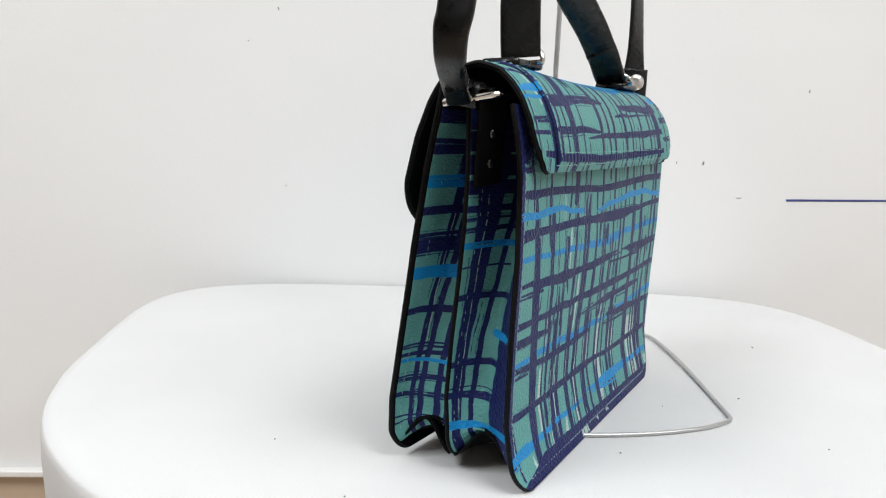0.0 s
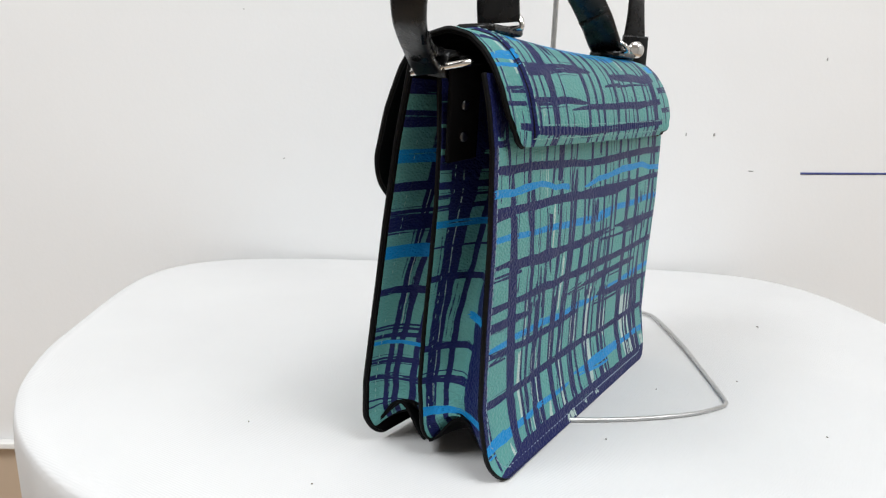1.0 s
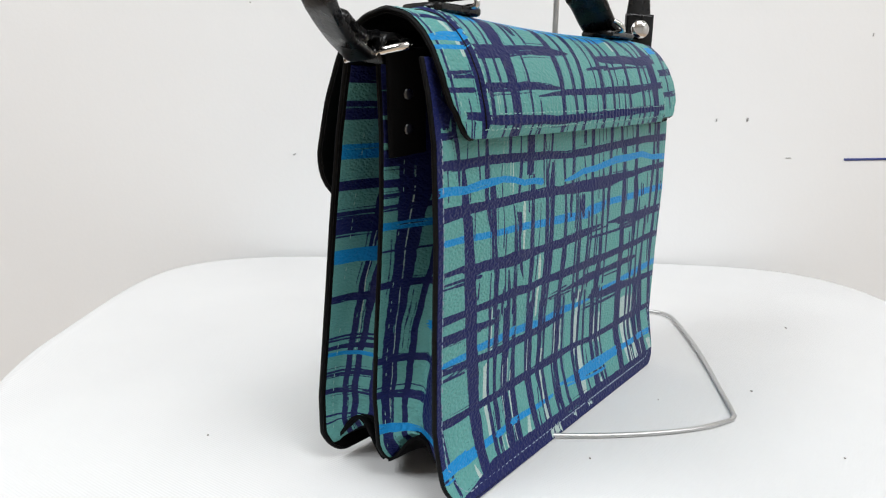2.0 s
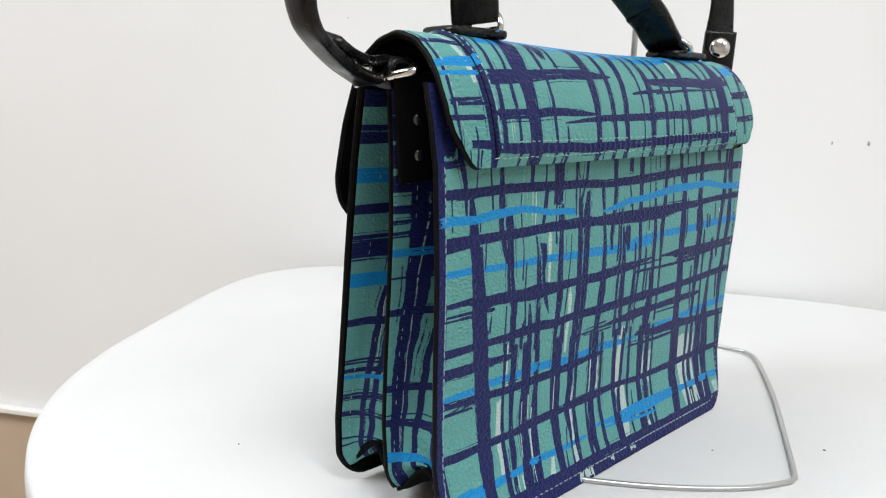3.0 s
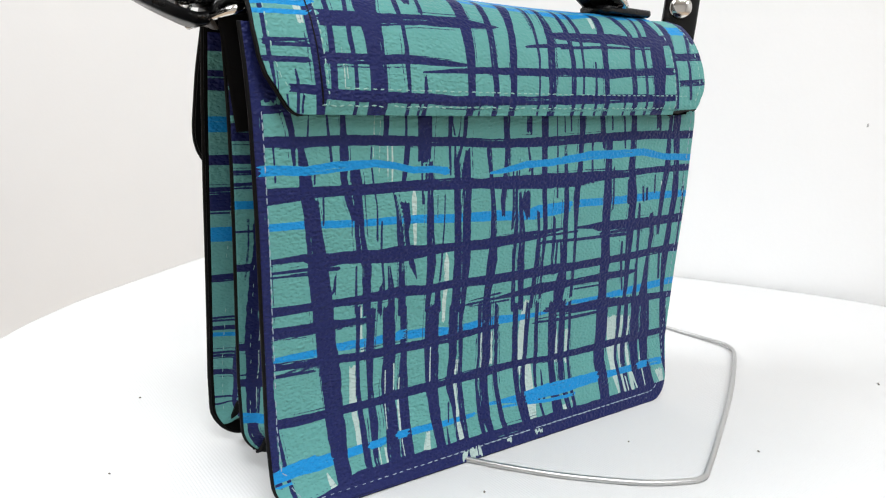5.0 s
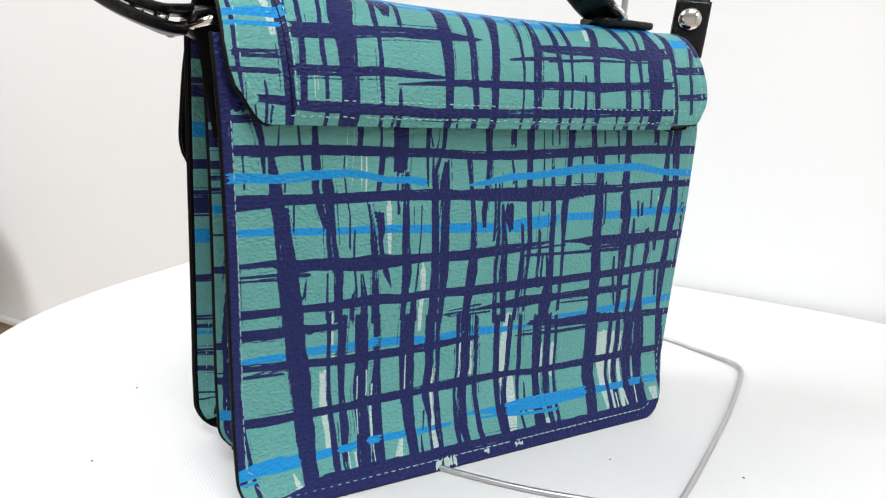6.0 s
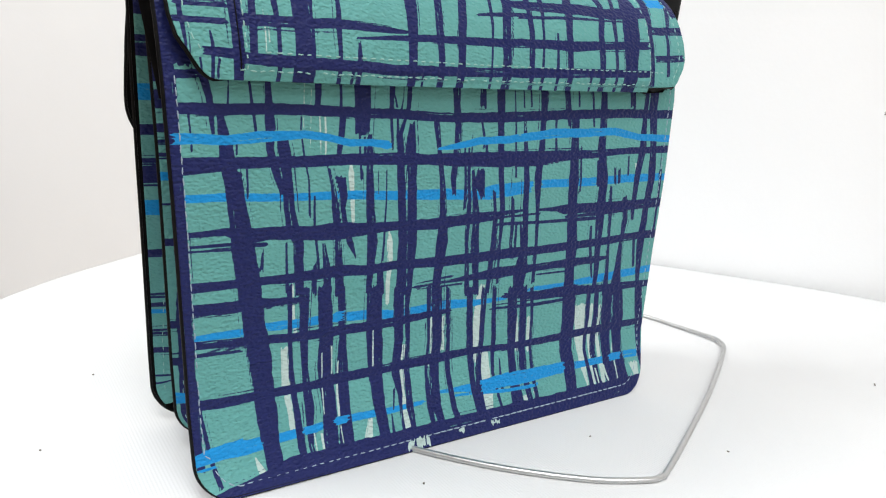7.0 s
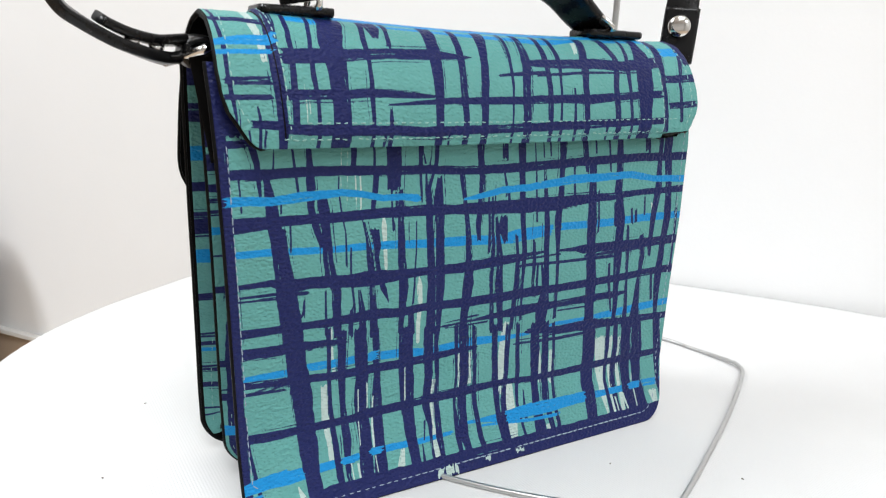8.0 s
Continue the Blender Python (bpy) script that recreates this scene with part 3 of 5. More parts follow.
navy_v(panel, (56.5, 176, 6.6), (56.5, 151, 6.6), (57, 143, 6.6), (57.5, 132, 6.1))
navy_v(panel, (56.5, 131, 1), (57, 124, 0.8), (58, 115.5, 1.1))
navy_v(panel, (58.5, 131, 1), (59, 123, 1))
navy_v(panel, (60.5, 131, 2.1), (61.5, 115.5, 3.1), (62.5, 103.5, 3.6), (64.5, 90.5, 4.5), (64.5, 70, 2.1))
navy_v(panel, (68.5, 81, 2.5), (70, 69, 3.5))
navy_v(panel, (68.5, 176, 1.5), (68.5, 149.5, 1.5), (69, 141.5, 1.5), (70.5, 126.5, 1))
navy_v(panel, (68.5, 118.5, 0.6), (69, 110, 0.6), (69.5, 90, 1), (69.5, 82, 0.9))
navy_v(panel, (65, 118.5, 0.5), (65.5, 109, 0.4))
navy_v(panel, (76.5, 176, 2.1), (76.5, 147, 2.1), (76.5, 141.5, 2), (75, 136.5, 1.4), (73.5, 131, 2), (74, 126.5, 3.1), (75, 115, 3.5), (76.5, 103, 3.6), (78, 89.5, 4), (79.5, 68, 4.9))
navy_v(panel, (72, 137.5, 0.9), (72.5, 131, 1.4))
navy_v(panel, (78.5, 135.5, 2.4), (78.5, 126.5, 5), (80, 115, 4), (81, 103, 4.4), (82.5, 89, 4.4), (83, 77, 3), (83.5, 67.5, 2))
navy_v(panel, (89, 138.5, 2), (90, 134.5, 2.9), (91.5, 126.5, 2), (94, 114.5, 2.5), (96, 102, 3.4), (97, 88, 5.8), (96.5, 71, 3.9), (97, 61, 3.8))
navy_v(panel, (97.5, 176, 3.9), (97.5, 152.5, 3.9), (98.5, 144, 3.4), (100, 134.5, 2.9), (100, 126.5, 3), (99.5, 114.5, 2.9), (100.5, 107.5, 1.8))
navy_v(panel, (104, 126.5, 0.9), (105.5, 114.5, 1.2), (106.5, 101.5, 1.4))
navy_v(panel, (106, 126.5, 0.9), (107, 114.5, 1.4), (109, 101.5, 1.7), (109.5, 87, 1.8), (113, 64, 2.8))
navy_v(panel, (110.5, 176, 2.9), (110.5, 153, 2.9), (111.5, 142.5, 3.3))
navy_v(panel, (111, 138, 0.9), (113.5, 130, 1.4), (113.5, 126, 1.1))
navy_v(panel, (114.5, 129, 1.3), (115.5, 123, 1.3))
navy_v(panel, (109, 117.5, 1.4), (110, 110.5, 2.3), (112.5, 101, 2.9), (114, 86.5, 4.3), (118, 63.5, 2.7))
navy_v(panel, (113, 117.5, 3.9), (113, 112, 5.3), (115, 106, 2.2))
navy_v(panel, (121, 108, 1.7), (122.5, 100.5, 1.7), (124, 86, 3.2), (124, 63, 2.3))
navy_v(panel, (119.5, 176, 4.3), (119.5, 153.5, 4.3), (120.5, 144.5, 4.3), (121.5, 134.5, 3.3), (122.5, 126, 3.3), (124, 114, 2.8), (126.5, 100.5, 2.8), (127.5, 85.5, 1.4), (129, 67.5, 1.4))
navy_v(panel, (127, 176, 0.5), (127, 151.5, 0.5), (129.5, 134.5, 0.9), (132, 113.5, 1.1))
navy_v(panel, (131.5, 176, 0.5), (131.5, 152, 0.5), (133, 142.5, 0.9))
navy_v(panel, (135.5, 176, 1.1), (135.5, 152, 1.1), (137, 143, 0.9))
navy_v(panel, (134, 138, 1.4), (136, 126, 2.3), (138, 113.5, 3.2), (139.5, 100, 3.3), (142, 84.5, 3.2), (141.5, 71.5, 8.1), (141.5, 61, 5.1))
navy_v(panel, (131.5, 105, 1.7), (133, 95.5, 2.1), (133.5, 85, 1.7), (135.5, 77.5, 1.8))
navy_v(panel, (135.5, 92.5, 1.3), (136.5, 82.5, 1.3))
navy_v(panel, (138, 92.5, 1.3), (140.5, 82, 1.7))
navy_v(panel, (143, 176, 4.3), (143, 152, 4.3), (144, 144, 3.8), (144.5, 135, 3.2), (145, 126, 3.7), (144.5, 113, 4.2), (146.5, 99.5, 2.2), (148.5, 84, 1.8), (150, 65.5, 2.1))
navy_v(panel, (151.5, 139.5, 1.5), (152, 135, 1.3), (153.5, 124, 1.3))
navy_v(panel, (155.5, 176, 3.6), (155.5, 155, 3.6), (158, 143, 3.2), (160, 135, 1.7))
navy_v(panel, (163, 139.5, 4.7), (164.5, 126, 4.6), (166, 112.5, 6.1), (167.5, 98.5, 5.5), (171, 82.5, 7.1), (172, 69, 6.1), (175, 52, 6.5))
navy_v(panel, (168.5, 126, 1.1), (170.5, 112.5, 1.1), (171, 106, 1.1))
navy_v(panel, (163, 176, 1.1), (163, 153, 1.1), (164.5, 143.5, 1.1))
navy_v(panel, (171.5, 176, 1.3), (171.5, 153, 1.3), (175, 135, 1.1))
navy_v(panel, (178.5, 176, 3.6), (178.5, 155.5, 3.6), (181, 135, 4.5), (181.5, 125.5, 5.1), (185.5, 112, 5.1), (186, 97.5, 5.9), (187, 89.5, 5.4), (188.5, 78.5, 3.9), (190, 67, 3.3), (190.5, 56, 2.4))
navy_v(panel, (181, 120, 2.9), (182, 108.5, 2.5))
navy_v(panel, (181.5, 90, 1.5), (183.5, 79, 1.9), (187.5, 64.5, 1.1))
navy_v(panel, (191, 108, 1.5), (193.5, 94.5, 1.9), (195.5, 80.5, 1.5), (197.5, 66.5, 2.4), (198.5, 55, 3.9))
navy_v(panel, (197, 176, 3.9), (197, 156.5, 3.9), (199, 144, 3.5))
navy_v(panel, (200.5, 121, 1.1), (201.5, 113, 1.3))
navy_v(panel, (192, 116, 1.5), (193.5, 109, 1.5))
navy_v(panel, (195, 116, 1.7), (196, 109, 1.8))
navy_v(panel, (202, 102.5, 3.3), (204.5, 91, 3.3), (204, 80, 2.4), (205, 66, 4.9), (205.5, 54, 8.3))
navy_v(panel, (208, 176, 2.9), (208, 140.5, 2.9), (209.5, 125.5, 4.9), (208, 111.5, 3.9), (208.5, 96.5, 2.9), (209.5, 91, 1.9))
navy_v(panel, (213, 176, 5.9), (213, 157, 5.9), (213, 144.5, 5.8), (215, 135, 4.9), (217, 125.5, 4.4), (218.5, 111, 5.3), (218, 96, 4.3), (218.5, 79, 5.3), (220, 64.5, 3.3), (222, 52.5, 1.9))
navy_v(panel, (213, 82.5, 1.8), (216, 67.5, 1.8))
navy_v(panel, (225, 115, 1.3), (226, 101.5, 1.5), (227, 81.5, 1.5))
navy_v(panel, (70, 176, 0.5), (70, 146.5, 0.5), (71.5, 141.5, 0.9))
navy_v(panel, (74, 176, 0.4), (74, 144.5, 0.4), (73.5, 140.5, 0.9))
navy_v(panel, (31.5, 76.5, 2), (32.5, 56, 1.7), (33.5, 44, 1.7), (35.5, 28, 2.6), (37, 12.5, 3), (38.5, 4, 2.6))
navy_v(panel, (37.5, 75.5, 4.1), (38, 55, 3.5), (39, 43, 2.6), (41, 27, 4), (41, 11.5, 2.1), (43, 4, 2.1))
navy_v(panel, (45.5, 74.5, 5.6), (47.5, 53.5, 6.1), (47.5, 41.5, 6.6), (49.5, 25.5, 6), (49.5, 10, 6.5), (51.5, 2.5, 6.1))
navy_v(panel, (52.5, 74, 3.1), (54.5, 52.5, 3.1), (55, 40.5, 5), (56, 24, 5), (56.5, 8.5, 6.5), (57.5, 2.5, 6.1))
navy_v(panel, (67, 72.5, 6.5), (69, 50, 7.4), (70.5, 35, 6.4), (72, 21, 5.4), (73.5, 11.5, 5), (74.5, 5, 5), (74.9, 3, 5))
navy_v(panel, (78.5, 71, 4.9), (80.5, 48.5, 4.4), (80, 33.5, 3.9), (82, 24, 2.3), (82, 19, 1.5), (83, 9.5, 1.4), (83.4, 3, 1.4))
navy_v(panel, (79, 26.5, 1), (78.5, 18.5, 0.6))
navy_v(panel, (77.5, 16.5, 0.6), (78, 9.5, 1.4), (78.4, 3, 1.4))
navy_v(panel, (82.5, 70.5, 2.9), (85, 47.5, 2.2), (85.5, 32.5, 2.8), (86.5, 18.5, 3.4), (88, 8.5, 2.3), (88.4, 3, 2.3))
navy_v(panel, (93, 69.5, 2.3), (95.5, 46, 1.4), (95, 31, 1.5), (96.5, 16.5, 2.8), (98.5, 5.5, 2), (98.9, 3, 2))
navy_v(panel, (97, 69, 5.3), (100, 45.5, 4.8), (99, 30.5, 4.9), (100, 16, 4.4), (102.5, 8, 3.4), (102.9, 3, 3.4))
navy_v(panel, (102.5, 68.5, 1.9), (105.5, 44.5, 2.3), (106.5, 29, 2.7), (109, 14, 2.9), (111, 8, 2.9), (111.4, 3, 2.9))
navy_v(panel, (114.5, 67, 3.2), (117.5, 43, 3.3), (119, 29.5, 3.3), (120, 19.5, 2.7), (123, 9, 2.9), (123.4, 3, 2.9))
navy_v(panel, (122.5, 66, 3.2), (124, 42, 2.7), (123, 26.5, 3.1), (123.5, 16.5, 3.7), (125, 7.5, 4.3), (125.4, 3, 4.3))
navy_v(panel, (128, 65.5, 2.2), (131, 41, 2.8), (131, 25.5, 1.7), (135.5, 9.5, 1.5), (135.9, 3, 1.5))
navy_v(panel, (135, 31, 0.7), (135.5, 24.5, 1.3), (136.5, 17, 1.7))
navy_v(panel, (138.5, 64.5, 5.2), (140.5, 50.5, 5.7), (142, 34, 4.2), (143, 21, 4.7), (145, 13, 6.7), (145.5, 7, 6.7), (145.9, 3, 6.7))
navy_v(panel, (145, 64, 4.1), (147, 49.5, 4.1), (148.5, 33, 4), (149.5, 22.5, 4.1), (153, 10, 3), (153.4, 3, 3))
navy_v(panel, (150, 63.5, 2.1), (152.5, 49, 1.7), (153.5, 32.5, 1.7), (154.5, 21.5, 2.1), (157, 11, 2.5), (157.4, 3, 2.5))
navy_v(panel, (174, 61, 8), (176, 46, 8.5), (176, 29, 8), (178.5, 19.5, 7), (180, 9, 7), (180.4, 3, 7))
navy_v(panel, (187, 59.5, 2.9), (189, 44.5, 2.4), (188.5, 27.5, 2.1), (192.5, 14.5, 2.4), (194.5, 7, 3.3), (194.9, 3, 3.3))
navy_v(panel, (192.5, 59, 3), (194.5, 44, 3.5), (194, 26.5, 3.9), (197.5, 13.5, 3.3), (201, 6, 4.3), (201.4, 3, 4.3))
navy_v(panel, (200, 58, 7), (202, 43, 6.8), (203.5, 25.5, 6.4), (207.5, 12, 7.4), (211, 4.5, 8.3), (211.4, 3, 8.3))
navy_v(panel, (207.5, 57.5, 6.4), (210.5, 42, 7.3), (211.5, 24.5, 6.3), (215.5, 12, 7.4), (218.5, 6, 7.8), (218.9, 3, 7.8))
navy_v(panel, (222.5, 56, 5.2), (226, 40, 5.2), (228, 22, 2.7), (231, 13, 2.2), (231.4, 3, 2.2))
pale_v(panel, (68, 54, 0.5), (69, 39, 0.7))
pale_v(panel, (46, 48, 0.5), (46.5, 35, 0.5), (47, 22.5, 0.5))
pale_v(panel, (50, 50.5, 0.6), (50.5, 39, 0.5))
pale_v(panel, (53, 43, 0.6), (53, 29, 1), (53.5, 21, 1))
pale_v(panel, (42.5, 16.5, 0.6), (43.5, 7, 0.5), (43.9, 3, 0.5))
pale_v(panel, (45.5, 16, 1), (46.5, 7, 0.9), (46.9, 3, 0.9))
pale_v(panel, (54, 16.5, 0.5), (55, 6.5, 0.5), (55.4, 3, 0.5))
pale_v(panel, (196, 18, 1.1), (199, 9.5, 0.8), (199.4, 3, 0.8))
pale_v(panel, (201.5, 18.5, 1.5), (206, 9.5, 1.1), (206.4, 3, 1.1))
pale_v(panel, (210, 19, 0.8), (212.5, 10.5, 0.8), (212.9, 3, 0.8))
navy_h(panel, (-12, 150, 2.8), (-1.5, 150.5, 2.7))
navy_h(panel, (-12, 139.5, 3.8), (7.5, 139.5, 3.8), (26.5, 140, 3.8), (47.5, 139.5, 3.8), (70.5, 139, 3.6), (96.5, 138, 3.6), (124.5, 138.5, 4.2), (156, 140, 4), (191.5, 141, 4), (233, 141, 4))
navy_h(panel, (-12, 122, 3.8), (7.5, 122, 4.2), (17, 122, 3.8), (37.5, 122, 4.2), (53, 122.5, 4.2), (72, 122.5, 4.6), (87, 122, 4.1), (103.5, 121.5, 5.6), (127, 121.5, 6.6), (142.5, 121.5, 6.5), (159, 122.5, 4.5), (176.5, 123, 3.6), (194.5, 124, 3), (233, 125, 3.4))
navy_h(panel, (-12, 119.5, 2.8), (-2, 119.5, 2.2), (7.5, 120, 1.3))
navy_h(panel, (-12, 98, 1.3), (7.5, 98.5, 2.7), (13.5, 96.5, 5.7), (23.5, 97, 4.7), (38.5, 96, 5.6), (50, 96, 6.6), (61.5, 96, 4.7), (74, 96.5, 3.6), (90, 96, 4.6), (101, 96.5, 4.6), (115, 97.5, 4.5), (127, 98.5, 2.1), (139.5, 99.5, 1))
navy_h(panel, (-12, 94, 0.8), (8, 94, 1.3), (21.5, 93, 1.7))
navy_h(panel, (-12, 92.5, 0.8), (10, 92, 0.8))
navy_h(panel, (115.5, 96, 1.5), (130.5, 97, 1), (149.5, 97.5, 0.9))
navy_h(panel, (124.5, 94, 1.5), (147, 93.5, 1.4), (182.5, 93.5, 1.8))
navy_h(panel, (146, 99, 0.9), (158, 99, 2.3), (163, 98.5, 4.5), (181, 98.5, 4.5), (200.5, 98.5, 4.9), (233, 99, 4.3))
navy_h(panel, (164, 95, 1), (185.5, 95.5, 1.8), (205, 96, 1.3))
navy_h(panel, (-12, 79.5, 4.2), (8, 79.5, 3.2), (24.5, 79.5, 3.2), (33, 79.5, 3.7), (42, 80, 4.2), (51, 80.5, 4.6), (63, 79.5, 4), (75.5, 80.5, 3.6), (89, 80, 4.1), (103, 80, 4.5), (118, 80, 4.5), (133, 80.5, 4.9), (149.5, 80.5, 3.9), (167, 81, 3.9), (185, 81.5, 3.9), (204, 82.5, 3.9), (233, 83.5, 4.3))
navy_h(panel, (-12, 71.5, 3.7), (8, 71, 4.7), (20.5, 71, 4.1), (30, 71, 2.6), (38, 71, 1))
navy_h(panel, (29, 70, 0.6), (40, 70, 0.6))
navy_h(panel, (86, 70, 1), (104.5, 71, 1.5), (119, 71.5, 3.5), (128.5, 72, 5.4), (151, 72.5, 3.4), (168.5, 73, 3.9), (187, 73, 3.7), (196.5, 73.5, 1.2))
navy_h(panel, (87.5, 71.5, 0.4), (104, 73, 1.1))
navy_h(panel, (87.5, 69, 0.5), (110.5, 69, 1))
navy_h(panel, (152, 69, 0.9), (169.5, 69, 0.9))
navy_h(panel, (-12, 59, 3.1), (14.5, 57.5, 3.1), (34, 56, 3.6), (53, 56, 4.1), (78, 56, 4), (92, 57, 3.1), (104.5, 57.5, 1.8))
navy_h(panel, (-12, 55, 1.7), (14.5, 54, 1.1))
navy_h(panel, (133.5, 61, 2.3), (154, 59, 3.9), (171.5, 59, 5.8), (190, 58, 3.8), (210, 58, 3.8), (233, 57.5, 3.4))
navy_h(panel, (128, 55.5, 1), (154.5, 54.5, 1.8), (172, 55, 1.4))
navy_h(panel, (131, 57, 0.5), (171.5, 57, 0.9))
navy_h(panel, (-1.5, 35.5, 4.1), (8.5, 35, 4.1), (19, 35, 3.6), (30, 35, 3.6), (42, 35, 3.6), (54, 36, 4.5), (66.5, 36, 4), (80, 36.5, 3.9), (94, 36.5, 4.4), (108.5, 37, 3.9), (124, 37, 3), (140.5, 36, 2.9), (157.5, 36, 3.4), (175.5, 36.5, 3.8), (194.5, 37, 3.8), (214.5, 37.5, 3.8), (233, 37.5, 2.9))
blue_h(panel, (92, 126, 1), (100, 127, 2.5), (111, 129, 3.1), (126, 129.5, 3.1), (141, 131, 3.5), (150.5, 132, 4.1), (174.5, 132.5, 3.5), (189, 133, 3.5), (205, 130.5, 3), (233, 129.5, 3.5))
blue_h(panel, (52, 19, 3.1), (57.5, 19, 3.1))
blue_h(panel, (50.5, 62, 4), (54, 62, 4))
blue_h(panel, (38.5, 18, 3.1), (44.5, 18, 3.1))
blue_h(panel, (192, 21, 3.4), (200, 21, 3.4))
blue_h(panel, (206.5, 21.5, 3.8), (214, 21.5, 3.8))
blue_h(panel, (124.5, 20.5, 5), (133.5, 21, 5.5), (147, 20.5, 6.4), (157.5, 21, 5.9), (166.5, 21, 5.4), (174.5, 21.5, 4.9))
blue_h(panel, (125.5, 17.5, 1.4), (140, 16, 1.6), (155.5, 15.5, 1.4))
blue_h(panel, (-12, 17, 3.3), (3.5, 17, 4.7), (12, 16.5, 5.2), (21, 17, 5.1))
# the hem and the near margin are navy
navy_v(panel, (-13.2, 180, 4.8), (-10.1, 140, 4.6), (-7.3, 100, 4.0), (-4.5, 66, 3.2), (-3.8, 50, 2.8), (-2.5, 28, 2.8), (-1.4, 12, 3.0))
# top corner: broad navy stands in for the shade under the flap
navy_v(panel, (-7.5, 184, 15), (-7.5, 160, 13), (-8.5, 153, 9))
navy_v(panel, (-2.2, 46, 0.5), (-0.2, 30, 1.3), (2.6, 14, 1.7), (5.0, 5, 1.8))
blue_h(panel, (-9.2, 130, 3.8), (-1.5, 130, 3.3), (7.5, 129.5, 3.3), (17, 130.5, 3.8), (27, 131, 3.3), (35, 131.5, 2.7), (43.5, 130.5, 2.7), (52.5, 128.5, 2.6), (62, 128.5, 2.7), (69, 127.5, 3.2))
blue_h(panel, (-4.0, 15.4, 4.0), (1.5, 16.4, 5.0), (7, 17, 5.4), (14, 17.4, 5.6))
blue_h(panel, (-2.5, 11.8, 1.0), (3.5, 12.3, 1.0))
navy_h(panel, (-5, 0.6, 2.6), (6, 1.6, 4.6), (16, 2.4, 6.0), (25, 3.4, 8.0), (30, 4.6, 9.4), (60, 5.0, 9.5), (150, 5.0, 9.5), (235, 5.0, 9.5))
pale_v(panel, (84.5, 1.6, 2.6), (86.0, 4.8, 2.8))
pale_v(panel, (91.5, 1.8, 6.5), (91.5, 4.9, 6.5))
navy_v(panel, (92.6, 1, 0.5), (92.9, 6, 0.7))
pale_v(panel, (112, 3.2, 3.0), (112, 4.4, 3.0))
pale_v(panel, (131, 3.4, 5.0), (131, 4.3, 5.0))
px, py, pz = settle(gx, gy, gz)
front_panel = sheet("front_panel", px, py, pz, 0.0026, [PRINT, LINING, EDGE], bag, "teal canvas brushed with navy, bright blue and white strokes", panel)
hang(tube("edge_binding", border(xl, xr, gy + 0.0012, zs), 0.0010, EDGE, None, "black painted edge"), front_panel)
inset = 0.0025
run = [settle(left_edge(z) + inset, front_y(0.0, z), z) for z in np.linspace(0.150, 0.017, 51)]
run += [settle(0.0130 - 0.0105 * math.cos(a), front_y(0.01, 0.0165 - 0.0122 * math.sin(a)), 0.0165 - 0.0122 * math.sin(a)) for a in np.linspace(0.1, math.pi / 2, 14)]
run += [settle(x, front_y(x, 0.005), 0.0043 + 0.0085 * x) for x in np.linspace(0.018, 0.212, 80)]
run += [settle(0.2145 + 0.0105 * math.sin(a), front_y(0.22, 0.0165 - 0.0105 * math.cos(a)), 0.0165 - 0.0105 * math.cos(a)) for a in np.linspace(0.1, math.pi / 2, 14)]
run += [settle(right_edge(z) - inset, front_y(0.22, z), z) for z in np.linspace(0.018, 0.176, 60)]
hang(stitched("stitching", run, (0, -1, 0), bag, 0.0036, 0.0032, 0.0005), front_panel)

# divider and back panel
DIV_Z = (0.0, 0.012, 0.04, 0.068, 0.096, 0.123, 0.15, 0.19)
DIV_Y = (0.0340, 0.0350, 0.0364, 0.0340, 0.0308, 0.0280, 0.0265, 0.0265)
BACK_Z = (0.0, 0.0148, 0.033, 0.063, 0.092, 0.112, 0.15, 0.19)
BACK_Y = (0.0650, 0.0692, 0.0688, 0.0640, 0.0592, 0.0560, 0.0490, 0.0395)


def div_y(x, z):
    return np.interp(z, DIV_Z, DIV_Y)


def back_y(x, z):
    return np.interp(z, BACK_Z, BACK_Y)


xl, xr, zs, gx, gy, gz = panel_grid(0.0075, 0.180, 60, 0.013, 60, div_y, 0.0015)
divider = sheet("divider", *settle(gx, gy, gz), 0.002, [LINING, LINING, EDGE], bag, "black-edged inner divider")
hang(tube("edge_binding", border(xl, xr, gy + 0.001, zs), 0.0008, EDGE), divider)
xl, xr, zs, gx, gy, gz = panel_grid(0.0040, 0.186, 160, 0.014, 200, back_y, -0.0008)
back = canvas(gx, gz)
rng = random.Random(5)
for i in range(16):
    x0 = 8 + i * 14 + rng.uniform(-4, 4)
    navy_v(back, (x0, -5, rng.uniform(1, 8)), (x0 + rng.uniform(-3, 3), 190, rng.uniform(1, 6)))
for i in range(9):
    z0 = 12 + i * 20 + rng.uniform(-5, 5)
    (blue_h if i % 4 == 2 else navy_h)(back, (-5, z0, rng.uniform(2, 5)), (235, z0 + rng.uniform(-4, 4), rng.uniform(2, 5)))
bx, by, bz = settle(gx, gy, gz)
back_panel = sheet("back_panel", bx, by, bz, 0.0026, [PRINT, LINING, EDGE], bag, "", back, -1.0)
hang(tube("edge_binding", border(xl, xr, gy - 0.0012, zs), 0.0009, EDGE), back_panel)


